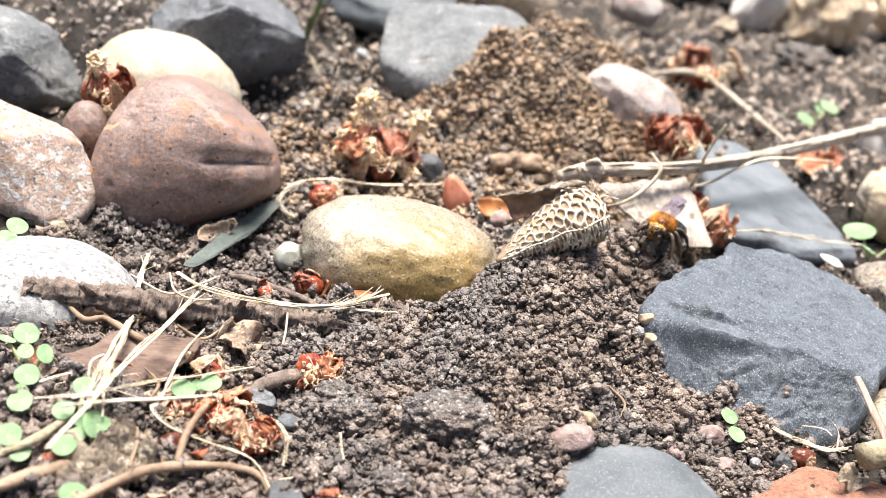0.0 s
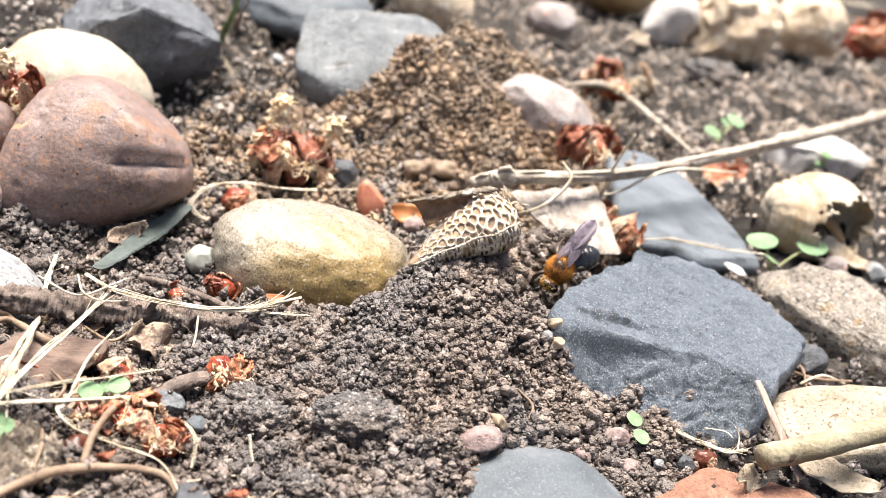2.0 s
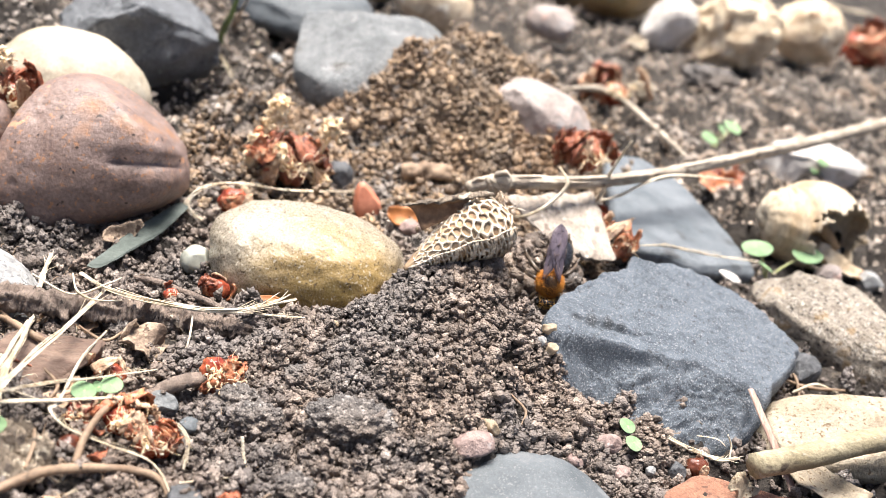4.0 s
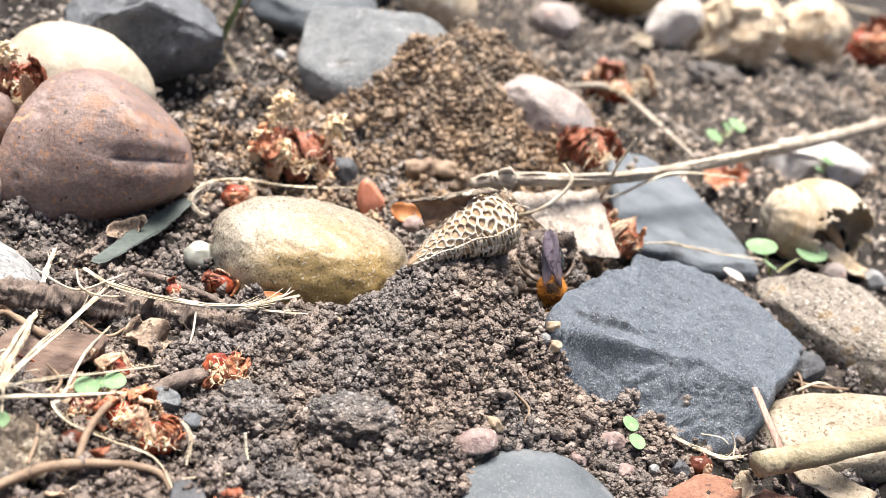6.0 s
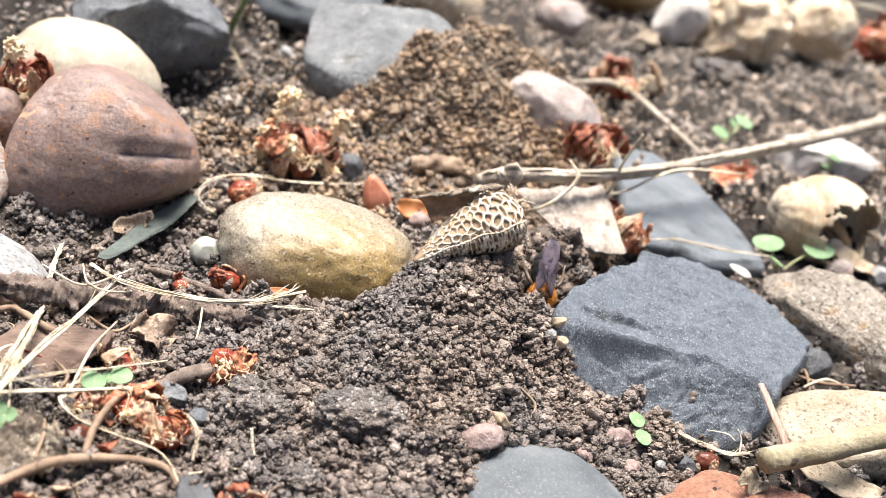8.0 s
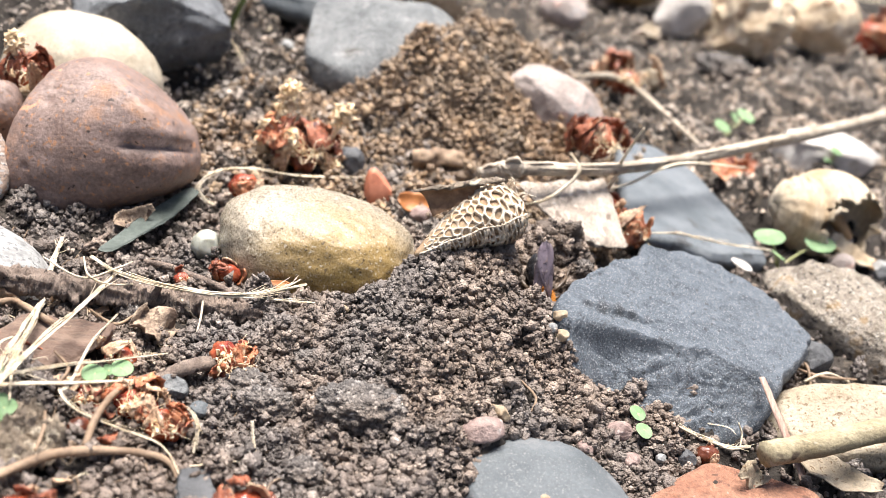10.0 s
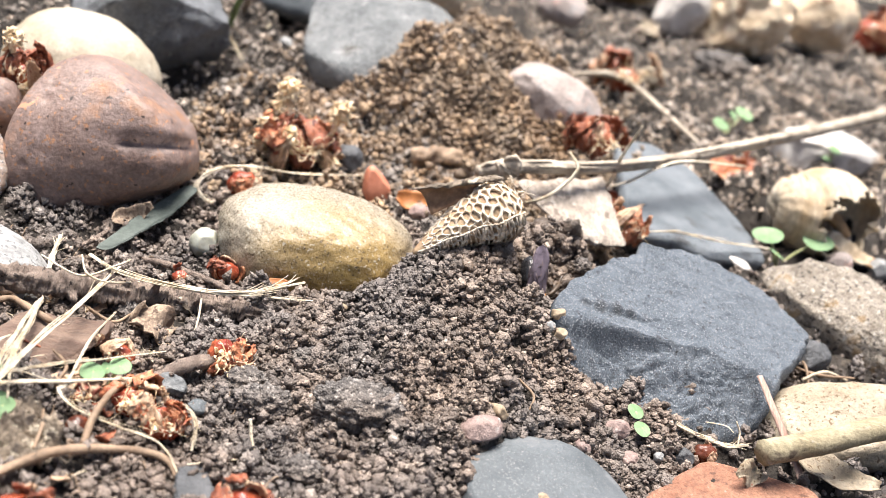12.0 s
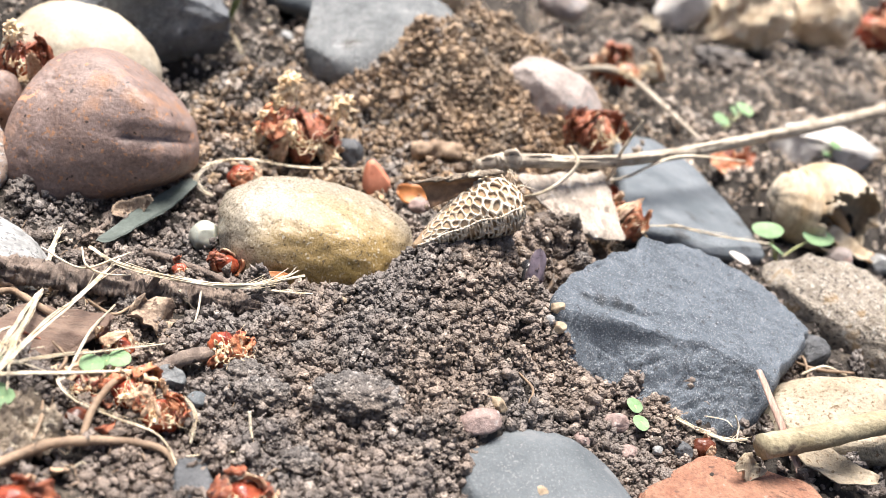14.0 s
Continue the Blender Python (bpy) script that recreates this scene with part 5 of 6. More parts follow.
def husk(at, size, label, scales=7, chaff=14, seed=0, turn=0, tall=1.0, seed_material=None, tan=0.35, tilt=0, tufts=(), core=1.0):
    """A dried bud husk: torn rust-red bracts round a core, with yellow chaff; tufts as (x, y, z, spread)."""
    rnd = random.Random(seed)
    base = new("bud_husk")
    put(base, *at, 0, 0, turn)
    tagged(base, label, "husk", group="bud husks")
    for k in range(scales):
        r = rnd.random()
        ob = part("bract", scale_leaf(size * rnd.uniform(0.72, 1.05), tall, seed * 17 + k, lift=rnd.uniform(0.0, 0.2)), M_HUSKTAN if r < tan * 0.8 else M_BULB if r < tan * 1.5 else M_RUST, base)
        put(ob, rnd.uniform(-0.16, 0.16) * size, rnd.uniform(-0.12, 0.12) * size, size * 0.32 * tall, rnd.uniform(-35, 35), tilt + rnd.uniform(-35, 35), 0)
    bud = part("core", stone_mesh((size * 0.82 * core, size * 0.66 * core, size * 0.66 * tall * core), seed=seed, rough=0.16, freq=1.8, detail=4, fine=0.02), seed_material or M_BUD, base)
    put(bud, 0, 0, size * 0.26 * tall, 0, tilt, 0)
    if chaff:
        ob = part("chaff", flakes(chaff, size * 0.26, size * 0.16, size * 0.2, 0.12 * max(0.8, size), seed), M_CHAFF, base)
        tagged(ob, kind="stuff")
        hair = part("hairs", strands(chaff, size * 0.24, size * 0.16, size * 0.3, 0.007 * max(0.7, size), seed + 1, curl=0.5), M_CHAFF, base)
        tagged(hair, kind="stuff")
        put(hair, size * 0.05, -size * 0.32, size * 0.36 * tall)
        put(ob, size * 0.05, -size * 0.32, size * 0.36 * tall)
    for k, (x, y, z, w) in enumerate(tufts):
        ob = part("plume", tube([(x * 0.35, 0, size * 0.3), (x * 0.8, y * 0.5, z * 0.6), (x, y, z)], [0.07, 0.05, 0.08], n=14, sides=6, rough=0.6, freq=5), M_CHAFF, base)
        tuft = part("tuft", flakes(int(110 * w / 0.3), w * 0.85, w * 0.7, w * 1.5, 0.27, seed + 70 + k), M_CHAFF, ob)
        tagged(tuft, kind="stuff")
        put(tuft, x, y, z - 0.1)
        hair = part("threads", strands(11, w * 0.8, w * 0.6, w * 1.6, 0.016, seed + 90 + k, curl=0.4), M_CHAFF, ob)
        tagged(hair, kind="stuff")
        put(hair, x, y, z - 0.15)
    return base


husk((-3.25, 2.9, -0.62), 1.5, "rust-red bud husk with pale yellow plumes", core=0.65, scales=24, chaff=24, seed=1, tall=0.95, tan=0.16, tufts=((-0.7, -0.2, 0.85, 0.21), (-0.5, 0.1, 1.65, 0.19), (-0.55, 0.0, 1.3, 0.15), (0.72, 0.0, 1.5, 0.18), (-0.85, -0.2, 0.5, 0.12), (-0.3, -0.5, 0.95, 0.13), (0.75, -0.4, 0.45, 0.1)))
husk((3.5, 4.6, 0.55), 1.1, "rust-red bud husk beside the dry stalk", core=0.65, scales=14, chaff=16, seed=2, tall=1.1, tan=0.1)
husk((-8.95, 1.35, 0.35), 0.95, "rust-red bud husk beside the yellow stone", core=0.65, scales=12, chaff=14, seed=3, tall=1.4, tan=0.15, tufts=((-0.15, -0.1, 1.15, 0.14), (0.25, -0.3, 0.25, 0.1)))
husk((-3.48, -5.25, -0.6), 0.92, "orange-brown bud husk with pale fibres on soil", core=0.78, scales=14, chaff=40, seed=21, turn=20, tan=0.55, tilt=70, tall=0.95)
husk((-4.5, -6.75, -0.62), 0.8, "crumpled rust bud husk in the litter", scales=14, chaff=60, seed=5, tan=0.55, tall=0.8)
husk((-4.0, -7.15, -0.6), 0.7, "glossy dark red bud husk", scales=7, chaff=16, tall=1.0, seed=6, tan=0.6)
husk((-5.3, -6.75, -0.6), 0.72, "flat rust bud husk under a seedling", tan=0.5, scales=12, chaff=20, tall=0.6, seed=7)
husk((-5.0, -5.7, -0.6), 0.6, "small red bud husk in the litter", scales=6, chaff=8, seed=8)
husk((-3.9, -2.45, -0.62), 0.55, "small orange bud husk near the quartz", scales=6, chaff=0, seed=9)
husk((-4.6, -2.95, -0.6), 0.4, "tiny rust bud husk by the twig", scales=5, chaff=4, seed=10)
husk((3.95, 1.5, -0.1), 0.85, "brown bud husk beside the bleached wood", core=0.65, scales=13, chaff=30, seed=11, tall=1.5, tan=0.5, seed_material=M_BARKTAN)
husk((5.7, 13.4, -0.55), 1.7, "rust bud husk far behind", core=0.65, scales=9, chaff=18, seed=12)
husk((4.72, -5.02, -0.6), 0.5, "dark red bud husk by the brick", scales=2, chaff=0, seed=13, seed_material=M_SEED, tan=0.9)
husk((-2.6, -8.62, -0.62), 0.85, "orange-brown bud husk on the soil", scales=8, chaff=14, seed=14)
husk((-5.3, -9.55, -0.62), 0.85, "red-brown bud husk among roots", scales=7, chaff=6, seed=15)
husk((18.5, 27, -0.6), 2.4, "rust bud husk at the far back", scales=8, chaff=10, seed=16)
husk((-4.15, 1.0, -0.62), 0.82, "round orange bud husk behind the pebble", scales=5, chaff=0, seed=17, tan=0.9)
husk((3.7, 2.4, 0.2), 0.6, "small rust husk under the stalk", scales=6, chaff=10, seed=18)


def leaf(name, at, turn, length, width, material, label, category="leaf", **kw):
    ob = part(name, sheet(length, width, **kw), material)
    put(ob, *at, *turn)
    return tagged(ob, label, category)


leaf("dry_leaf", (-4.75, -4.75, -0.38), (35, 10, 40), 0.85, 0.65, M_DRYLEAF, "crumpled tan dry leaf on the soil", crumple=0.14, curl=0.25, seed=3, freq=3)
leaf("dry_leaf", (-5.95, -1.2, -0.48), (30, -20, 35), 0.8, 0.35, M_DRYLEAF, "curled brown leaf scrap by the brown stone", crumple=0.12, seed=5)
leaf("orange_leaf", (-0.65, 1.6, -0.2), (40, 0, 10), 0.75, 0.45, M_RUSTLEAF, "orange-brown leaf scrap behind the pebble", crumple=0.04, seed=6)
leaf("rust_leaf", (7.95, 8.2, -0.3), (35, -10, 15), 1.15, 0.8, M_BULB, "folded rust-brown leaf on the soil", crumple=0.12, curl=0.35, seed=7)
leaf("rust_leaf", (8.6, 8.9, -0.3), (50, 20, 60), 1.0, 0.7, M_RUST, "dark rust leaf scrap", crumple=0.1, seed=8)
leaf("dry_leaf", (6.9, -5.0, -0.35), (20, 5, -20), 1.6, 0.7, M_CREAM, "cream scrap of dry leaf under the stone", crumple=0.07, seed=9)
leaf("dry_leaf", (5.2, -5.75, -0.2), (25, 10, 20), 0.6, 0.4, M_CREAM, "curled cream scrap at the end of the branch", crumple=0.12, curl=0.4, seed=11, freq=3)
leaf("dry_leaf", (-2.3, -8.2, -0.45), (60, 0, 80), 0.7, 0.4, M_DRYLEAF, "brown scrap of leaf on soil", crumple=0.08, seed=12)
leaf("pale_flake", (7.5, 20.3, -0.35), (20, 0, 70), 1.6, 0.8, M_CREAM, "pale flake of bark on far soil", crumple=0.05, seed=13)
leaf("dry_leaf", (-3.15, -2.75, -0.4), (25, 0, 10), 0.75, 0.25, M_RUSTLEAF, "thin orange leaf scrap under the straw", crumple=0.04, seed=15)


def flat_piece(name, outline, level, slope, thick, material, label, category, seed=0, rough=0.03, freq=2.5, **kw):
    def top(x, y):
        return level + slope[0] * (x - outline[0][0]) + slope[1] * (y - outline[0][1]) + rough * fbm(Vector((x * freq, y * freq, seed)), 6)
    ob = part(name, slab_mesh(outline, thick, top, seed=seed, n=90, rings=30, edge=0.05, **kw), material)
    return tagged(ob, label, category)


flat_piece("bleached_wood", [(1.35, 1.35), (2.2, 0.3), (2.95, 0.0), (3.72, 0.35), (3.6, 1.6), (3.4, 2.8)], 0.95, (-0.13, 0.12), 0.16, M_WOOD, "bleached flat chip of wood leaning on soil", "wood", seed=3, rough=0.06, ragged=0.04)
flat_piece("slate_shard", [(-6.3, -2.4), (-6.0, -2.3), (-5.25, -0.8), (-4.95, 0.3), (-5.2, 0.4), (-5.75, -0.8)], -0.62, (0.05, 0.08), 0.07, M_SHALE, "long grey-green blade of slate", "stone", seed=5, rough=0.02, ragged=0.02)
flat_piece("bark_flake", [(-7.2, -6.0), (-6.4, -5.2), (-5.2, -5.1), (-5.25, -5.6), (-5.9, -6.4), (-6.9, -6.8)], -0.34, (0.02, 0.08), 0.14, M_BARKFLAT, "flat dark brown flake of bark", "bark", seed=6, rough=0.08, ragged=0.12)
flat_piece("bark_lump", [(-6.4, -8.6), (-6.1, -7.5), (-5.4, -7.4), (-5.1, -8.0), (-5.5, -8.7)], -0.3, (0.0, 0.06), 0.3, M_BARKTAN, "rough tan lump of bark in the litter", "bark", seed=8, rough=0.3, ragged=0.25, freq=3.5)
flat_piece("slate_flake", [(-3.62, -7.95), (-3.2, -7.9), (-3.0, -8.3), (-3.0, -8.7), (-3.3, -8.95), (-3.5, -8.5)], -0.4, (0.0, 0.1), 0.1, M_SLATE_DARK, "dark broken flake of slate in the soil", "stone", seed=12, ragged=0.08)
stem("wood_chip", [(-0.75, 4.0, -0.2), (-0.2, 4.1, -0.12), (0.4, 4.15, -0.05)], [0.17, 0.22, 0.19], M_ROOT, "short broken chunk of brown wood", "wood", n=24, sides=14, rough=0.55, freq=4)
stem("dark_root", [(-4.6, -6.3, -0.5), (-3.9, -5.6, -0.4), (-3.4, -5.25, -0.45)], [0.1, 0.13, 0.1], M_BARK, "short dark root stub", "root", n=18, sides=10, rough=0.3)
part("knot", tube([(0.72, 0.35, 1.3), (0.95, 0.38, 1.55), (1.12, 0.3, 1.76)], [0.13, 0.22, 0.1], n=20, sides=14, rough=0.9, freq=5), M_TWIG, STALK, "knotty broken joint")
part("side_shoot", tube([(0.98, 0.4, 1.5), (0.85, 0.3, 1.75), (0.98, 0.25, 1.86), (1.1, 0.3, 1.76)], [0.06, 0.05, 0.04], n=16, sides=8, rough=0.4, freq=5), M_TWIG, STALK)


# ---- seedlings ----
def round_leaf(size, seed=0):
    bm = bmesh.new()
    n = 18
    top, low = [], []
    for z, rows in ((0.045, top), (-0.02, low)):
        c = bm.verts.new((0, 0, z * size + 0.0))
        rows.append([c])
        for f in (0.4, 0.75, 0.95, 1.0):
            ring = []
            for k in range(n):
                a = 2 * math.pi * k / n
                r = size * f * (1 + 0.05 * math.sin(2 * a + seed) + 0.03 * math.sin(3 * a + 2 * seed))
                zz = z * size * (1 - f ** 3) + size * 0.1 * (r / size) ** 2 * math.cos(a)
                ring.append(bm.verts.new((r * math.cos(a), r * 0.88 * math.sin(a), zz)))
            rows.append(ring)
    for rows in (top, low):
        for k in range(n):
            bm.faces.new((rows[0][0], rows[1][k], rows[1][(k + 1) % n]))
        for a, b in zip(rows[1:], rows[2:]):
            for k in range(n):
                bm.faces.new((a[k], b[k], b[(k + 1) % n], a[(k + 1) % n]))
    for k in range(n):
        bm.faces.new((top[-1][k], low[-1][k], low[-1][(k + 1) % n], top[-1][(k + 1) % n]))
    bmesh.ops.remove_doubles(bm, verts=bm.verts, dist=0.0004)
    bmesh.ops.recalc_face_normals(bm, faces=bm.faces)
    return bm


def seedling(root, leaves, label, long=1.0):
    """A small sprout: a stem from the root to each leaf; leaves as (x, y, z, radius)."""
    base = new("seedling")
    put(base, *root)
    tagged(base, label, "seedling", group="seedlings")
    for k, (x, y, z, r) in enumerate(leaves):
        d = Vector((x, y, z)) - Vector(root)
        part("stem", tube([(0, 0, -0.1), tuple(d * 0.5 + Vector((0, 0, 0.05))), tuple(d)], [0.035, 0.025], n=8, sides=6), M_STEM, base)
        m = round_leaf(r, k + x)
        bmesh.ops.scale(m, vec=(long, 1, 1), verts=m.verts)
        ob = part("leaf", m, M_GREEN, base)
        a = math.degrees(math.atan2(d.y, d.x)) if long > 1 else 40 * k + 20
        lean = (28 - 10 * (k % 2)) * (math.cos(math.radians(a)) if long > 1 else 1)
        put(ob, d.x, d.y, d.z, lean, 12 - 14 * (k % 3), a)
    return base


seedling((3.5, -4.75, -0.5), [(3.46, -4.6, -0.2, 0.16), (3.54, -4.98, -0.27, 0.17)], "tiny two-leaved green seedling by the slate")
seedling((-5.0, -6.55, -0.6), [(-5.18, -6.68, -0.11, 0.18), (-4.85, -6.36, -0.15, 0.18), (-5.02, -6.5, -0.13, 0.1)], "round-leaved green seedling among husks")
seedling((-6.05, -7.95, -0.5), [(-6.08, -7.83, -0.1, 0.17), (-6.3, -7.75, -0.15, 0.14)], "round-leaved green seedling at the litter edge")
seedling((8.3, 3.6, -0.65), [(7.82, 3.58, 0.05, 0.28), (9.2, 3.92, 0.02, 0.32), (8.03, 3.2, -0.2, 0.22)], "green seedling with pointed leaves by the shell", long=1.35)
seedling((8.7, 11.8, -0.65), [(8.32, 11.2, -0.05, 0.27), (9.4, 12.7, -0.05, 0.33), (8.9, 12.1, 0.0, 0.2)], "green seedling on the far soil")
seedling((11.6, 10.8, -0.65), [(11.75, 10.9, 0.1, 0.2), (11.65, 11.0, -0.2, 0.2)], "green sprout in front of the white stone", long=1.4)
seedling((-7.5, -6.6, -0.55), [(-7.72, -6.1, -0.06, 0.2), (-7.58, -6.52, -0.08, 0.14), (-7.31, -6.45, -0.11, 0.16), (-7.94, -6.31, -0.07, 0.15)], "cluster of round green seedling leaves by the speckled stone")
seedling((-7.3, -7.4, -0.55), [(-7.36, -7.03, -0.1, 0.19), (-7.25, -7.59, -0.14, 0.19), (-7.34, -7.3, -0.2, 0.12)], "round green seedling leaves at the edge")
seedling((-6.4, -7.8, -0.55), [(-6.47, -7.22, 0.03, 0.17), (-6.58, -7.76, -0.02, 0.17), (-6.12, -7.84, -0.1, 0.21)], "round green seedling leaves between straws")
seedling((-6.4, -8.3, -0.5), [(-6.39, -8.29, -0.18, 0.18), (-6.3, -8.02, -0.2, 0.14)], "pair of round green seedling leaves")
seedling((-7.1, -8.4, -0.5), [(-7.15, -8.26, -0.2, 0.19), (-6.9, -8.5, -0.25, 0.16)], "pair of pale green seedling leaves")
seedling((-8.9, -3.5, -0.6), [(-8.99, -3.17, 0.03, 0.19), (-9.06, -3.45, -0.06, 0.18), (-8.88, -3.58, -0.09, 0.17)], "round green seedling before the pink granite")
seedling((-6.0, -9.0, -0.5), [(-6.03, -8.98, -0.36, 0.18)], "round green leaf at the front edge")


# ---- small stones and lumps ----
def bits():
    def lump(at, size, seed, label, name="soil_lump", material=None, rough=0.22):
        stone(name, at, size, material or M_CLOD, label, seed=seed, detail=5, rough=rough, freq=2.6, fine=0.12, fine_freq=7.0, category="soil lump" if not material else "stone")

    lump((-1.25, -6.4, 0.05), (1.35, 0.9, 0.65), 71, "grey crumbly lump of soil on the heap")
    lump((-3.0, -5.75, -0.42), (0.75, 0.6, 0.45), 72, "crumbly lump of soil by the husk")
    lump((-2.6, -6.3, -0.3), (0.8, 0.6, 0.5), 73, "crumbly lump of damp soil")
    lump((-5.1, -4.3, -0.6), (0.7, 0.6, 0.5), 74, "rough soil lump under the stick")
    lump((0.05, -2.3, 0.5), (0.42, 0.36, 0.36), 75, "small soil lump below the seed pod", rough=0.12)
    lump((0.72, -3.35, 0.48), (0.5, 0.36, 0.34), 76, "smooth dark soil lump on the heap", rough=0.1)
    lump((2.75, -0.65, 0.28), (0.42, 0.36, 0.36), 77, "soil lump behind the burrow", rough=0.12)
    lump((-2.1, -5.1, -0.2), (0.6, 0.45, 0.4), 78, "loose lump of soil")
    lump((10.2, 18.8, -0.5), (2.4, 1.6, 1.0), 79, "dark lump of soil far behind")
    lump((-1.9, -7.6, -0.4), (0.6, 0.5, 0.4), 80, "loose lump of grey soil")
    small = [((1.88, -3.64, 0.8), 0.26, M_BUFF), ((1.93, -4.0, 0.62), 0.25, M_BUFF), ((1.75, -3.92, 0.68), 0.2, M_WHITEGRAN),
             ((0.85, -6.15, 0.3), 0.32, M_BUFF), ((3.1, -5.05, -0.32), 0.42, M_ROSE), ((3.85, -5.35, -0.5), 0.2, M_WHITEGRAN),
             ((3.3, -5.65, -0.45), 0.3, M_ROSE), ((-4.1, -6.15, -0.48), 0.45, M_GREYROCK), ((-3.62, -6.45, -0.55), 0.3, M_SLATE_SMOOTH),
             ((-0.45, 1.35, -0.3), 0.5, M_ROSE), ((-2.15, 3.4, -0.35), 0.75, M_SLATE_DARK), 
             ((11.0, 4.0, -0.35), 0.6, M_WHITEGRAN), ((9.9, 3.9, -0.4), 0.7, M_PINKSTONE), ((-4.5, 10.4, -0.45), 0.45, M_WHITEGRAN),
             ((-4.1, 13.3, -0.1), 0.9, M_TANROCK), ((-8.6, -2.2, -0.4), 0.3, M_CREAM), ((-5.1, -7.55, -0.42), 0.32, M_SEED),
             ((7.75, -0.95, -0.4), 0.85, M_SLATE_DARK), ((4.3, -5.2, -0.5), 0.35, M_SLATE_DARK), ((-1.75, -3.7, 0.05), 0.16, M_BUFF),
             ((1.55, -7.7, 0.05), 0.2, M_BUFF), ((3.75, -4.75, -0.35), 0.12, M_WHITEGRAN), ((5.3, 6.6, -0.3), 0.5, M_TANROCK),
             ((4.1, 18.8, 0.2), 1.6, M_PINKSTONE), ((7.0, 15.5, -0.4), 0.9, M_CREAM), ((-6.3, 3.0, -0.4), 0.5, M_WHITEGRAN), ((2.4, -5.9, -0.2), 0.25, M_ROSE),
             ((9.2, 5.0, -0.5), 0.5, M_SLATE_SMOOTH)]
    litter = random.Random(77)
    for k in range(22):
        x, y = litter.uniform(-7.6, -4.2), litter.uniform(-8.8, -3.6)
        leaf('leaf_scrap', (x, y, gz(x, y) + 0.12), (litter.uniform(-50, 50), litter.uniform(-40, 40), litter.uniform(0, 360)), litter.uniform(0.3, 0.75), litter.uniform(0.15, 0.4),
             litter.choice((M_DRYLEAF, M_RUST, M_BARKTAN, M_HUSKTAN)), 'small brown scrap of dead leaf in the litter', crumple=0.08, curl=litter.uniform(-0.2, 0.5), seed=30 + k, freq=3)
    words = {M_ROSE: 'small rosy brown pebble on soil', M_BUFF: 'tiny buff pebble on the soil', M_CREAM: "tiny cream pebble on the soil", M_WHITEGRAN: "tiny white stone chip on soil", M_TANROCK: "tiny tan pebble on the soil",
             M_PINKSTONE: "small dull pink pebble on soil", M_GREYROCK: "small grey-green stone chip in soil", M_SLATE_SMOOTH: "small blue-grey pebble in soil",
             M_SLATE_DARK: "small dark slate chip in soil", M_SEED: "shiny brown seed in the litter"}
    for k, (at, d, m) in enumerate(small):
        stone("seed" if m == M_SEED else "small_pebble", at, (d * 1.15, d * 0.95, d * 0.85), m, words[m], (0, 0, 47 * k), category="seed" if m == M_SEED else "pebble", seed=90 + k, detail=4, facets=0 if m == M_SEED else 9, keep=0.66, rough=0.1)


bits()


# ---- seed pod: a lattice of dried ribs round a papery shell ----
def pod_point(u, a, grow=1.0):
    r = 0.68 * (min(1.0, u * 1.1 + 0.03) ** 0.85) * math.sqrt(max(0.0, 1 - max(0.0, (u - 0.62) / 0.42) ** 2.4)) * grow
    r = max(r, 0.03)
    return Vector((u * 2.28, r * math.cos(a) * 1.02, r * math.sin(a) * 1.0 + 0.1 * math.sin(u * 3)))


def wires(edges, radius, sides=5):
    bm = bmesh.new()
    for a, b in edges:
        d = (b - a)
        if d.length < 1e-4:
            continue
        t = d.normalized()
        s = t.orthogonal().normalized()
        q = t.cross(s)
        ends = []
        for c in (a - t * radius * 0.4, b + t * radius * 0.4):
            ends.append([bm.verts.new(c + (s * math.cos(2 * math.pi * k / sides) + q * math.sin(2 * math.pi * k / sides)) * radius) for k in range(sides)])
        for k in range(sides):
            bm.faces.new((ends[0][k], ends[0][(k + 1) % sides], ends[1][(k + 1) % sides], ends[1][k]))
        bm.faces.new(ends[0][::-1])
        bm.faces.new(ends[1])
    bmesh.ops.recalc_face_normals(bm, faces=bm.faces)
    return bm


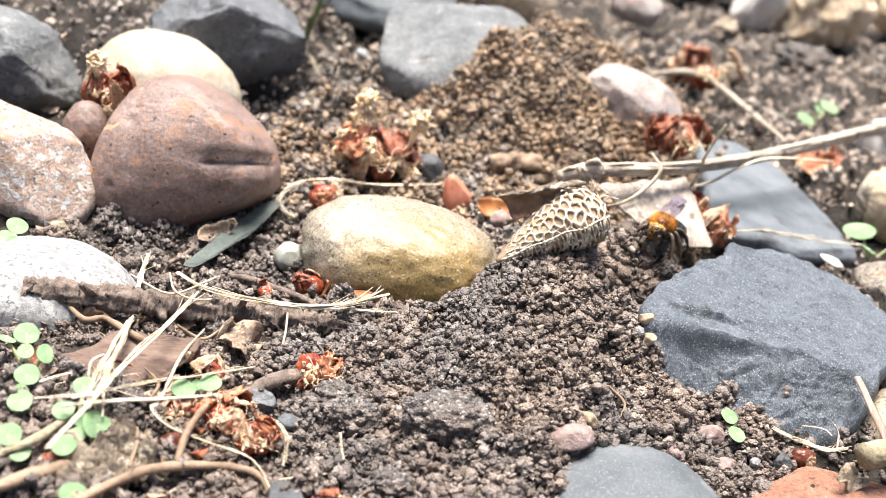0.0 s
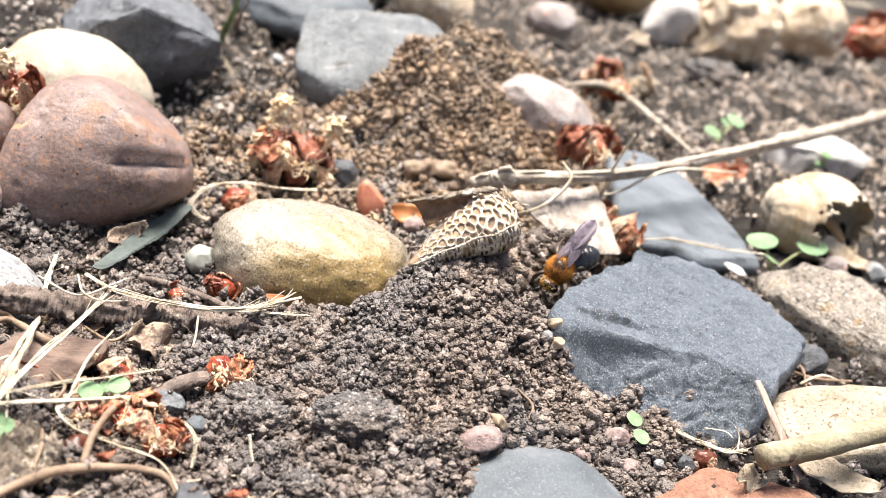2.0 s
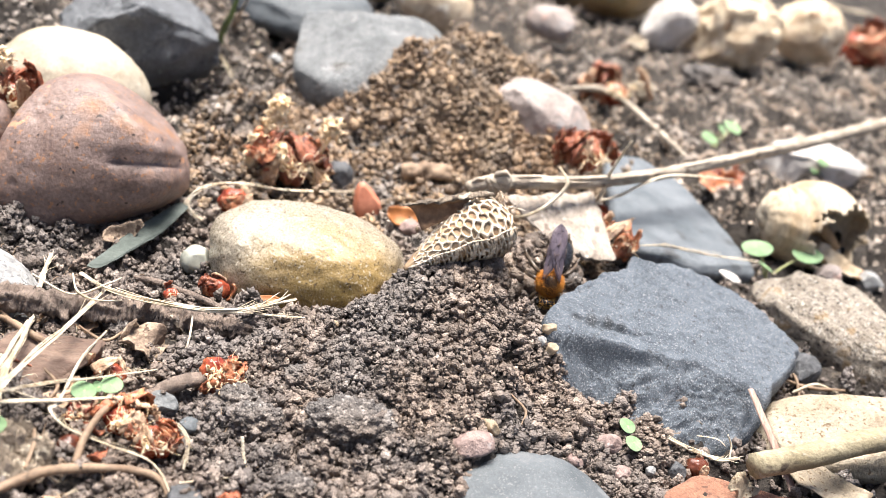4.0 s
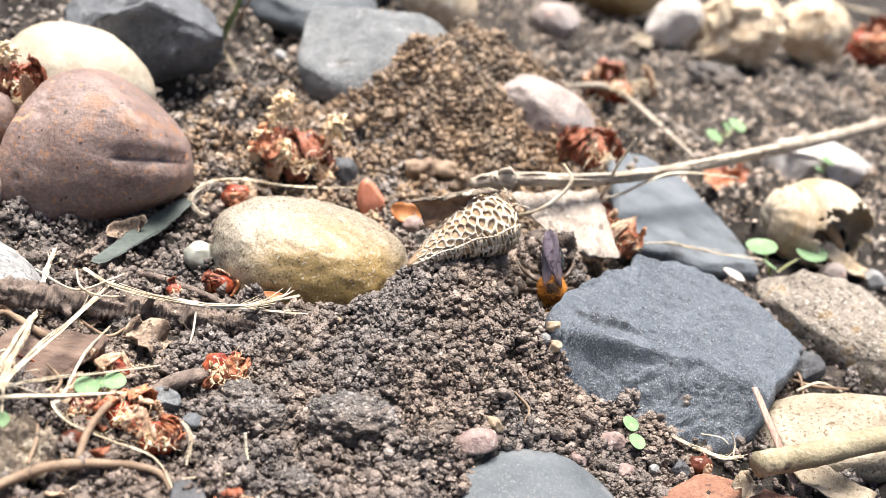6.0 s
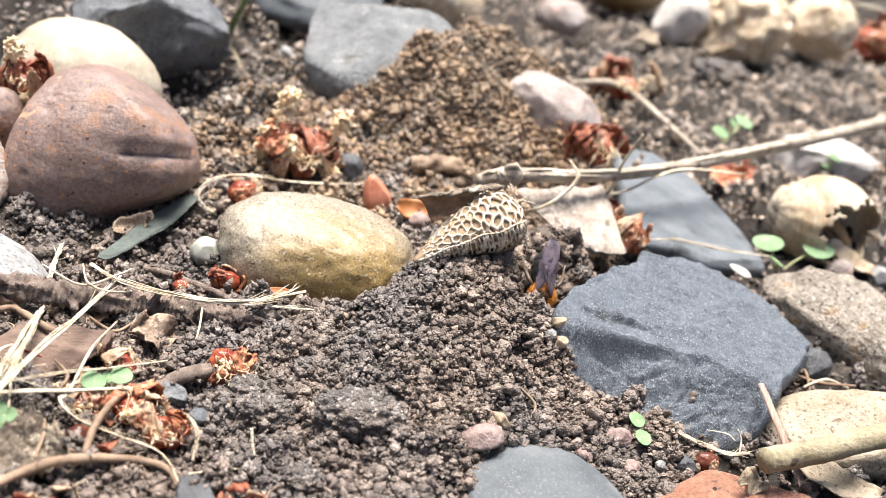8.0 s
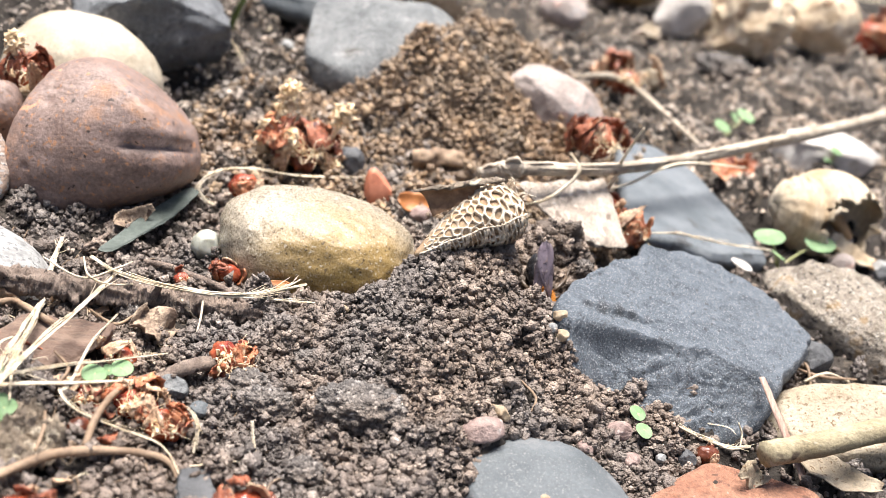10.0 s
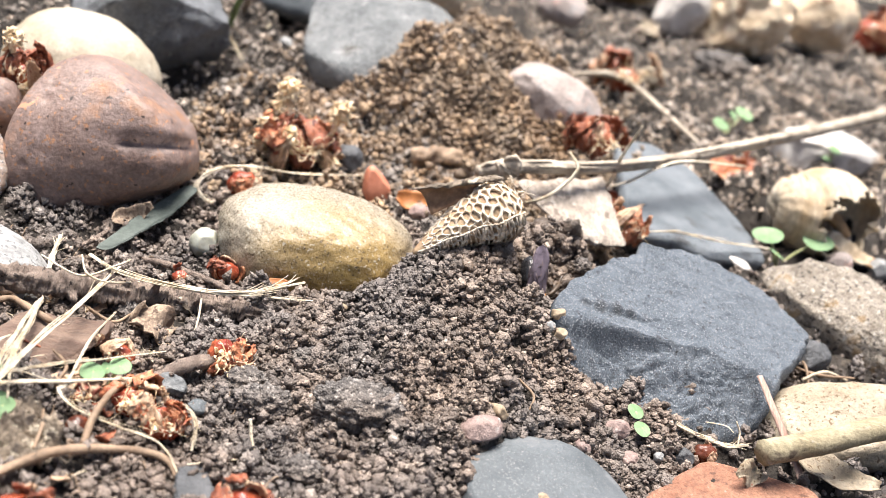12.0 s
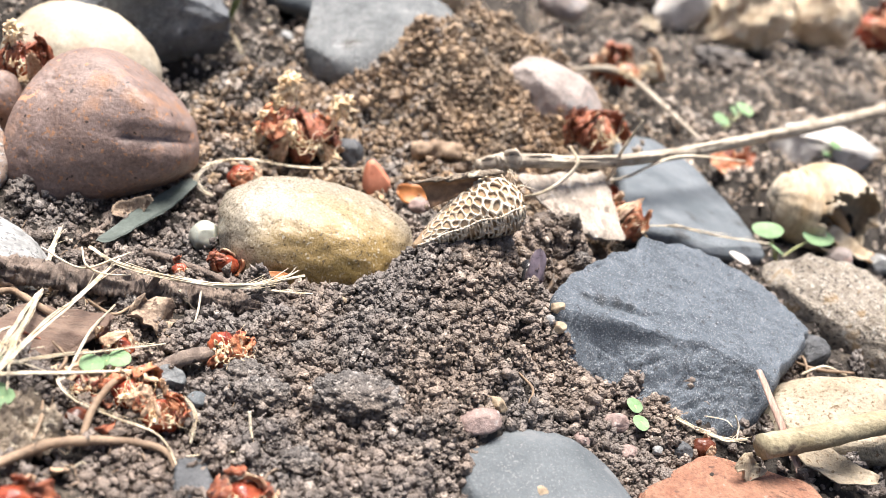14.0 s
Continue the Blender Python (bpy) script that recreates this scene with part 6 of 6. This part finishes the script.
def build_pod():
    rnd = random.Random(4)
    pod = new("seed_pod")
    tagged(pod, "dried seed pod with a pale net of ribs on soil", "seed pod")
    n, m = 17, 15
    node = {}
    for i in range(n):
        for j in range(2 * m):
            u = 0.04 + 0.93 * (i + (0.22 if j % 2 else -0.22)) / (n - 1)
            a = math.pi * (j + (i % 2)) / m
            node[i, j] = pod_point(min(0.99, max(0.02, u + rnd.gauss(0, 0.011))), a + rnd.gauss(0, 0.085), 1.0 + rnd.gauss(0.01, 0.02))
    ribs = []
    net = bmesh.new()
    for i in range(n - 1):
        for j in range(1, 2 * m, 2):
            up = j - 1 if i % 2 == 0 else j + 1
            ring = [(i, j), (i, j + 1), (i, j + 2), (i + 1, up + 2), (i + 1, up + 1), (i + 1, up)]
            hexagon = [node[a, b % (2 * m)] for a, b in ring]
            mid = sum(hexagon, Vector()) / 6
            if mid.y * -0.55 + mid.z * 0.8 < 0.15:
                continue
            outer = []
            for a, b in zip(hexagon, hexagon[1:] + hexagon[:1]):
                outer += [a, a.lerp(b, 0.5)]
            axis = Vector((mid.x, 0, 0.1))
            sink = (mid - axis).normalized() * 0.035
            soft = [(outer[k - 1] + outer[k] + outer[(k + 1) % 12]) / 3 for k in range(12)]
            wide = rnd.uniform(0.66, 0.85)
            inner = [mid.lerp(p, wide) - sink * 0.4 for p in soft]
            deep = [mid.lerp(p, wide + 0.06) - sink * 1.8 for p in soft]
            loops = [[net.verts.new(p) for p in loop] for loop in (outer, inner, deep)]
            for a, b in zip(loops, loops[1:]):
                for k in range(12):
                    net.faces.new((a[k], a[(k + 1) % 12], b[(k + 1) % 12], b[k]))
    bmesh.ops.remove_doubles(net, verts=net.verts, dist=0.0004)
    bmesh.ops.recalc_face_normals(net, faces=net.faces)
    for i in range(38):
        u = 0.05 + 0.9 * i / 37
        pts = [pod_point(u + 0.02 * math.sin(k * 0.9 + i) - 0.012 * k / 6, math.pi - 0.08 + (math.pi * 0.95) * k / 8, 1.01) for k in range(9)]
        ribs += list(zip(pts, pts[1:]))
    for a0 in (math.pi - 0.08, math.pi * 1.45, 0.0):
        pts = [pod_point(0.04 + 0.92 * k / 20, a0 + 0.05 * math.sin(k), 1.02) for k in range(21)]
        ribs += list(zip(pts, pts[1:]))
    shell = bmesh.new()
    rows = []
    for i in range(41):
        rows.append([shell.verts.new(pod_point(0.01 + 0.98 * i / 40, 2 * math.pi * k / 32, 0.9 + 0.03 * fbm(Vector((i * 0.3, k * 0.6, 3)), 3))) for k in range(32)])
    for a, b in zip(rows, rows[1:]):
        for k in range(32):
            shell.faces.new((a[k], a[(k + 1) % 32], b[(k + 1) % 32], b[k]))
    shell.faces.new(rows[0][::-1])
    shell.faces.new(rows[-1])
    bmesh.ops.recalc_face_normals(shell, faces=shell.faces)
    part("shell", shell, M_PODIN, pod, "papery tan inner shell")
    part("net", net, M_POD, pod, "pale honeycomb net of dried ribs")
    part("ribs", wires(ribs, 0.019), M_POD, pod, "pale cross ribs of the pod")
    tagged(part("fibres", strands(26, 0.14, 0.2, 0.3, 0.012, 12), M_POD, pod), kind="stuff").matrix_basis = pose(0.022, 0, 0.0025)
    put(pod, -0.7, -2.2, 0.57, -14, -23, 32)
    home = pod.matrix_basis.inverted()
    corner = [Vector(c) for c in ((-0.89, -1.85, 1.69), (0.3, -1.3, 1.86), (0.2, -1.42, 1.6), (-0.51, -1.8, 1.26))]
    wall = bmesh.new()
    grid = []
    for i in range(15):
        row = []
        for j in range(9):
            u, v = i / 14, j / 8
            p = corner[0].lerp(corner[1], u).lerp(corner[3].lerp(corner[2], u), v)
            p.y += 0.16 * math.sin(math.pi * v) + 0.05 * fbm(p * 3, 3)
            p.z += 0.04 * fbm(p * 4 + Vector((5, 1, 2)), 3)
            row.append(wall.verts.new(p))
        grid.append(row)
    for a, b in zip(grid, grid[1:]):
        for j in range(8):
            wall.faces.new((a[j], b[j], b[j + 1], a[j + 1]))
    bmesh.ops.recalc_face_normals(wall, faces=wall.faces)
    bmesh.ops.solidify(wall, geom=wall.faces[:], thickness=0.03)
    part("split_flap", wall, M_PODFLAP, pod, "dark brown flap of the split husk").matrix_basis = home
    rim = tube([(-0.96, -1.86, 1.67), (-0.62, -1.74, 1.75), (-0.3, -1.6, 1.8), (0.23, -1.3, 1.89), (0.68, -1.15, 1.95)], [0.035, 0.055, 0.065, 0.09, 0.06], n=60, sides=10, flat=0.6, rough=1.0, freq=7)
    part("flap_rim", rim, M_BARKTAN, pod, "frayed grey-brown rim of the flap").matrix_basis = home
    return pod


build_pod()


# ---- broken snail shell ----
def build_shell():
    shell = new("snail_shell")
    put(shell, 9.55, 5.0, 0.35, 0, 0, 0)
    tagged(shell, "broken cream and tan snail shell on soil", "snail shell")
    bm = bmesh.new()
    bmesh.ops.create_icosphere(bm, subdivisions=6, radius=1.0)
    way = Vector((0.62, -0.77, 0.1)).normalized()
    drop = []
    for v in bm.verts:
        d = v.co.normalized()
        a = math.atan2(d.z, d.y)
        turns = 5.2 * math.acos(max(-1, min(1, d.x))) + a
        whorl = abs(math.sin(turns / 2)) ** 0.6
        v.co = Vector((d.x * 1.42, d.y * 1.2, d.z * 1.1)) * (0.9 + 0.12 * whorl + 0.004 * math.sin(16 * a) + 0.025 * fbm(d * 2, 3))
        if d.dot(way) > 0.6 + 0.22 * fbm(d * 3.2, 5):
            drop.append(v)
    bmesh.ops.delete(bm, geom=drop, context="VERTS")
    bmesh.ops.solidify(bm, geom=bm.faces[:], thickness=0.06)
    part("shell_wall", bm, M_SHELL, shell)
    inner = part("inner_whorl", tube([(-0.9, 0.3, 0.1), (-0.3, 0.35, 0.1), (0.3, 0.2, -0.1), (0.75, -0.1, -0.45)], [0.5, 0.34, 0.2, 0.12], n=24, sides=14, rough=0.25), M_SHELLIN, shell, "brown inner whorl of the shell")
    lip = part("broken_lip", sheet(1.5, 0.8, cup=0.5, curl=0.2, crumple=0.08, seed=8, thick=0.05), M_SHELL, shell, "broken lower lip of the shell")
    put(lip, 0.75, -0.62, -0.8, 10, 12, -25)
    return shell


build_shell()

# ---- the bee ----
def ellipsoid(size, detail=4, bands=0.0):
    bm = bmesh.new()
    bmesh.ops.create_icosphere(bm, subdivisions=detail, radius=0.5)
    for v in bm.verts:
        p = v.co
        k = 1 - bands * max(0.0, math.cos(p.x * 2 * math.pi * 5)) ** 8
        v.co = Vector((p.x * size[0], p.y * size[1] * k, p.z * size[2] * k))
    return bm


def fur(size, n, length, seed, bald=None):
    """Short hairs standing on an ellipsoid."""
    rnd = random.Random(seed)
    bm = bmesh.new()
    for _ in range(n):
        d = Vector((rnd.gauss(0, 1), rnd.gauss(0, 1), rnd.gauss(0, 1))).normalized()
        if bald and bald(d):
            continue
        p = Vector((d.x * size[0], d.y * size[1], d.z * size[2])) * 0.48
        w = (d + Vector((rnd.gauss(-0.3, 0.3), rnd.gauss(0, 0.3), rnd.gauss(0, 0.3)))).normalized()
        s = w.orthogonal().normalized() * 0.006
        q = w.cross(s).normalized() * 0.006
        tip = bm.verts.new(p + w * length * rnd.uniform(0.6, 1.2))
        ring = [bm.verts.new(p + c) for c in (s, -0.5 * s + 0.87 * q, -0.5 * s - 0.87 * q)]
        for k in range(3):
            bm.faces.new((ring[k], ring[(k + 1) % 3], tip))
    return bm


def wing_mesh(length, width):
    bm = bmesh.new()
    n = 22
    edge = []
    for i in range(n + 1):
        u = i / n
        lead = width * (0.1 * math.sin(math.pi * u) - 0.42 * u ** 4)
        trail = -width * (0.42 * u + 0.95 * math.sin(math.pi * u ** 1.7) ** 0.5 * (1 - 0.35 * u)) if 0 < u < 1 else -0.42 * width * u
        row = [bm.verts.new((-u * length, lead + (trail - lead) * k / 4, 0.03 * math.sin(3 * u) + 0.012 * math.sin(9 * u + 2.5 * k))) for k in range(5)]
        edge.append(row)
    for a, b in zip(edge, edge[1:]):
        for k in range(4):
            bm.faces.new((a[k], a[k + 1], b[k + 1], b[k]))
    bmesh.ops.remove_doubles(bm, verts=bm.verts, dist=0.0005)
    bmesh.ops.recalc_face_normals(bm, faces=bm.faces)
    bmesh.ops.solidify(bm, geom=bm.faces[:], thickness=0.006)
    return bm


def vein_mesh(length, width):
    e = []
    def line(pts):
        p = [Vector((-u * length, -v * width, 0.012 + 0.03 * math.sin(3 * u))) for u, v in pts]
        e.extend(zip(p, p[1:]))
    line([(0, 0), (0.3, -0.07), (0.6, -0.08), (0.85, 0.0)])
    line([(0, 0.05), (0.25, 0.2), (0.5, 0.28), (0.72, 0.4)])
    line([(0, 0.1), (0.3, 0.45), (0.5, 0.7)])
    line([(0.42, -0.05), (0.48, 0.28), (0.45, 0.6)])
    line([(0.66, -0.06), (0.62, 0.2), (0.66, 0.4), (0.6, 0.62)])
    return wires(e, 0.005, 4)


def build_bee():
    bee = new("bee")
    tagged(bee, "mining bee with orange fur, black abdomen and smoky wings", "bee")
    thorax = part("thorax", ellipsoid((0.42, 0.4, 0.36)), M_BEEBLACK, bee)
    part("fur", fur((0.42, 0.4, 0.36), 3400, 0.08, 1, bald=lambda d: d.z > 0.86 and abs(d.x) < 0.4), M_BEEFUR, thorax, "dense orange fur")
    part("back_fur", fur((0.42, 0.4, 0.36), 5200, 0.05, 9, bald=lambda d: d.z < 0.78 or abs(d.x) > 0.5), M_BEEDARK, thorax, "thin brown fur on the back")
    head = part("head", ellipsoid((0.2, 0.34, 0.3)), M_BEEBLACK, bee)
    put(head, 0.3, 0, -0.06, 0, 20, 0)
    part("face_fur", fur((0.2, 0.34, 0.3), 700, 0.05, 2, bald=lambda d: abs(d.y) > 0.75), M_BEEPALE, head, "yellow-brown face fur")
    for s in (-1, 1):
        eye = part("eye", ellipsoid((0.13, 0.09, 0.24), 3), M_BEEEYE, head)
        put(eye, 0.02, 0.145 * s, 0)
        part("antenna", tube([(0.09, 0.05 * s, 0.06), (0.2, 0.12 * s, 0.1), (0.3, 0.17 * s, -0.04)], [0.014, 0.012, 0.013], n=10, sides=6), M_BEEBLACK, head)
    body = ellipsoid((0.7, 0.45, 0.39), 5, bands=0.07)
    bmesh.ops.translate(body, vec=(-0.32, 0, -0.04), verts=body.verts)
    abdomen = part("abdomen", body, M_BEEBLACK, bee, "glossy black abdomen")
    put(abdomen, -0.16, 0, -0.06, 0, -14, 0)
    put(part("belly_fur", fur((0.5, 0.38, 0.3), 380, 0.06, 4, bald=lambda d: d.z > -0.2), M_BEEPALE, abdomen, "pale fur under the abdomen"), -0.3, 0, -0.05)
    for s in (-1, 1):
        wing = part("wing", wing_mesh(0.96, 0.27 * s), M_WING, bee, "smoky violet wing")
        put(wing, -0.03, 0.14 * s, 0.15 + 0.01 * s, -18 * s, 4, 2 * s)
        part("veins", vein_mesh(0.96, 0.27 * s), M_VEIN, wing)
    legs = []
    for k, (x, out, back) in enumerate(((0.13, 0.22, 0.2), (0.0, 0.3, -0.06), (-0.12, 0.3, -0.36))):
        for s in (-1, 1):
            pts = [(0, 0, 0), (back * 0.3, out * 0.5 * s, 0.06), (back * 0.7, out * 0.85 * s, -0.08), (back, out * s, -0.26), (back * 1.35, out * 1.12 * s, -0.33)]
            leg = part("leg", tube(pts, [0.03, 0.036, 0.038, 0.022, 0.012], n=16, sides=7, rough=0.3, freq=8), M_BEELEG, bee)
            put(leg, x, 0.11 * s, -0.12)
            legs.append((leg, (x, 0.11 * s, -0.12), s, k))
    for o in bee.children_recursive:
        o.data.transform(Matrix.Scale(BEE_SIZE, 4))
        o.location *= BEE_SIZE
    return bee, legs, abdomen


BEE_SIZE = 1.13
BEE, LEGS, ABDOMEN = build_bee()


def motions():
    """The bee climbs over the rim, turns and digs itself head first into the burrow."""
    walk(BEE, [
        (0.0, pose(0.02451, -0.00350, 0.01061, 0.0, -5.2, -115.9)),
        (0.5, pose(0.02394, -0.01100, 0.00801, -3.0, 42.5, -101.5)),
        (1.0, pose(0.02243, -0.01250, 0.01029, -8.1, 8.3, -171.9)),
        (1.5, pose(0.02283, -0.01450, 0.00771, -12.9, 42.4, -130.5)),
        (2.0, pose(0.02142, -0.01600, 0.00814, -15.1, 41.7, -132.2)),
        (2.5, pose(0.02134, -0.01700, 0.00748, -15.0, 48.1, -124.5)),
        (3.0, pose(0.02105, -0.01750, 0.00751, -9.7, 54.2, -111.8)),
        (5.5, pose(0.02045, -0.01900, 0.00616, 23.3, 54.1, -68.1)),
        (6.0, pose(0.02043, -0.01950, 0.00600, 26.1, 53.0, -64.5)),
        (6.5, pose(0.01956, -0.01950, 0.00541, 24.6, 53.6, -66.2)),
        (7.0, pose(0.01898, -0.01950, 0.00475, 4.5, 57.6, -91.1)),
        (7.5, pose(0.01860, -0.02000, 0.00361, 9.5, 57.1, -84.9)),
        (8.0, pose(0.01807, -0.02000, 0.00310, 6.1, 57.4, -89.0)),
        (10.5, pose(0.01825, -0.02050, 0.00056, 19.4, 58.0, -73.4)),
        (11.0, pose(0.01800, -0.02050, -0.00003, 7.2, 59.8, -88.0)),
        (11.5, pose(0.01822, -0.02050, 0.00021, 16.3, 58.6, -77.1)),
        (12.0, pose(0.01743, -0.02050, 0.00002, 11.7, 59.3, -82.8)),
        (12.5, pose(0.01766, -0.02050, -0.00058, 5.3, 59.9, -90.2)),
        (13.0, pose(0.01751, -0.02050, -0.00091, 1.8, 60.0, -94.4)),
        (13.5, pose(0.01756, -0.02080, -0.00117, 3.8, 59.9, -92.1)),
        (14.0, pose(0.01701, -0.02100, -0.00180, 7.3, 59.6, -87.9)),
    ])
    for leg, (x, y, z), s, k in LEGS:
        rows = []
        for i in range(57):
            t = i * 0.25
            swing = (16 if k < 2 else 9) * math.sin(t * 7.3 + 2.1 * k + 1.7 * s)
            rows.append((t, pose(x * CM * BEE_SIZE, y * CM * BEE_SIZE, z * CM * BEE_SIZE, 5 * math.sin(t * 5 + k), 0, swing)))
        walk(leg, rows)
    bend = ((0.0, -20), (0.5, -16), (1.0, -8), (1.5, -24), (2.0, -26), (2.5, -26), (3.0, -26), (4.2, -16), (5.5, -8), (6.5, -10), (7.0, 6), (8.0, 4), (10.5, 8), (12.0, 12), (14.0, 10))
    walk(ABDOMEN, [(t, pose(-0.0016 * BEE_SIZE, 0, -0.0006 * BEE_SIZE, 0, -14, a)) for t, a in bend])


motions()
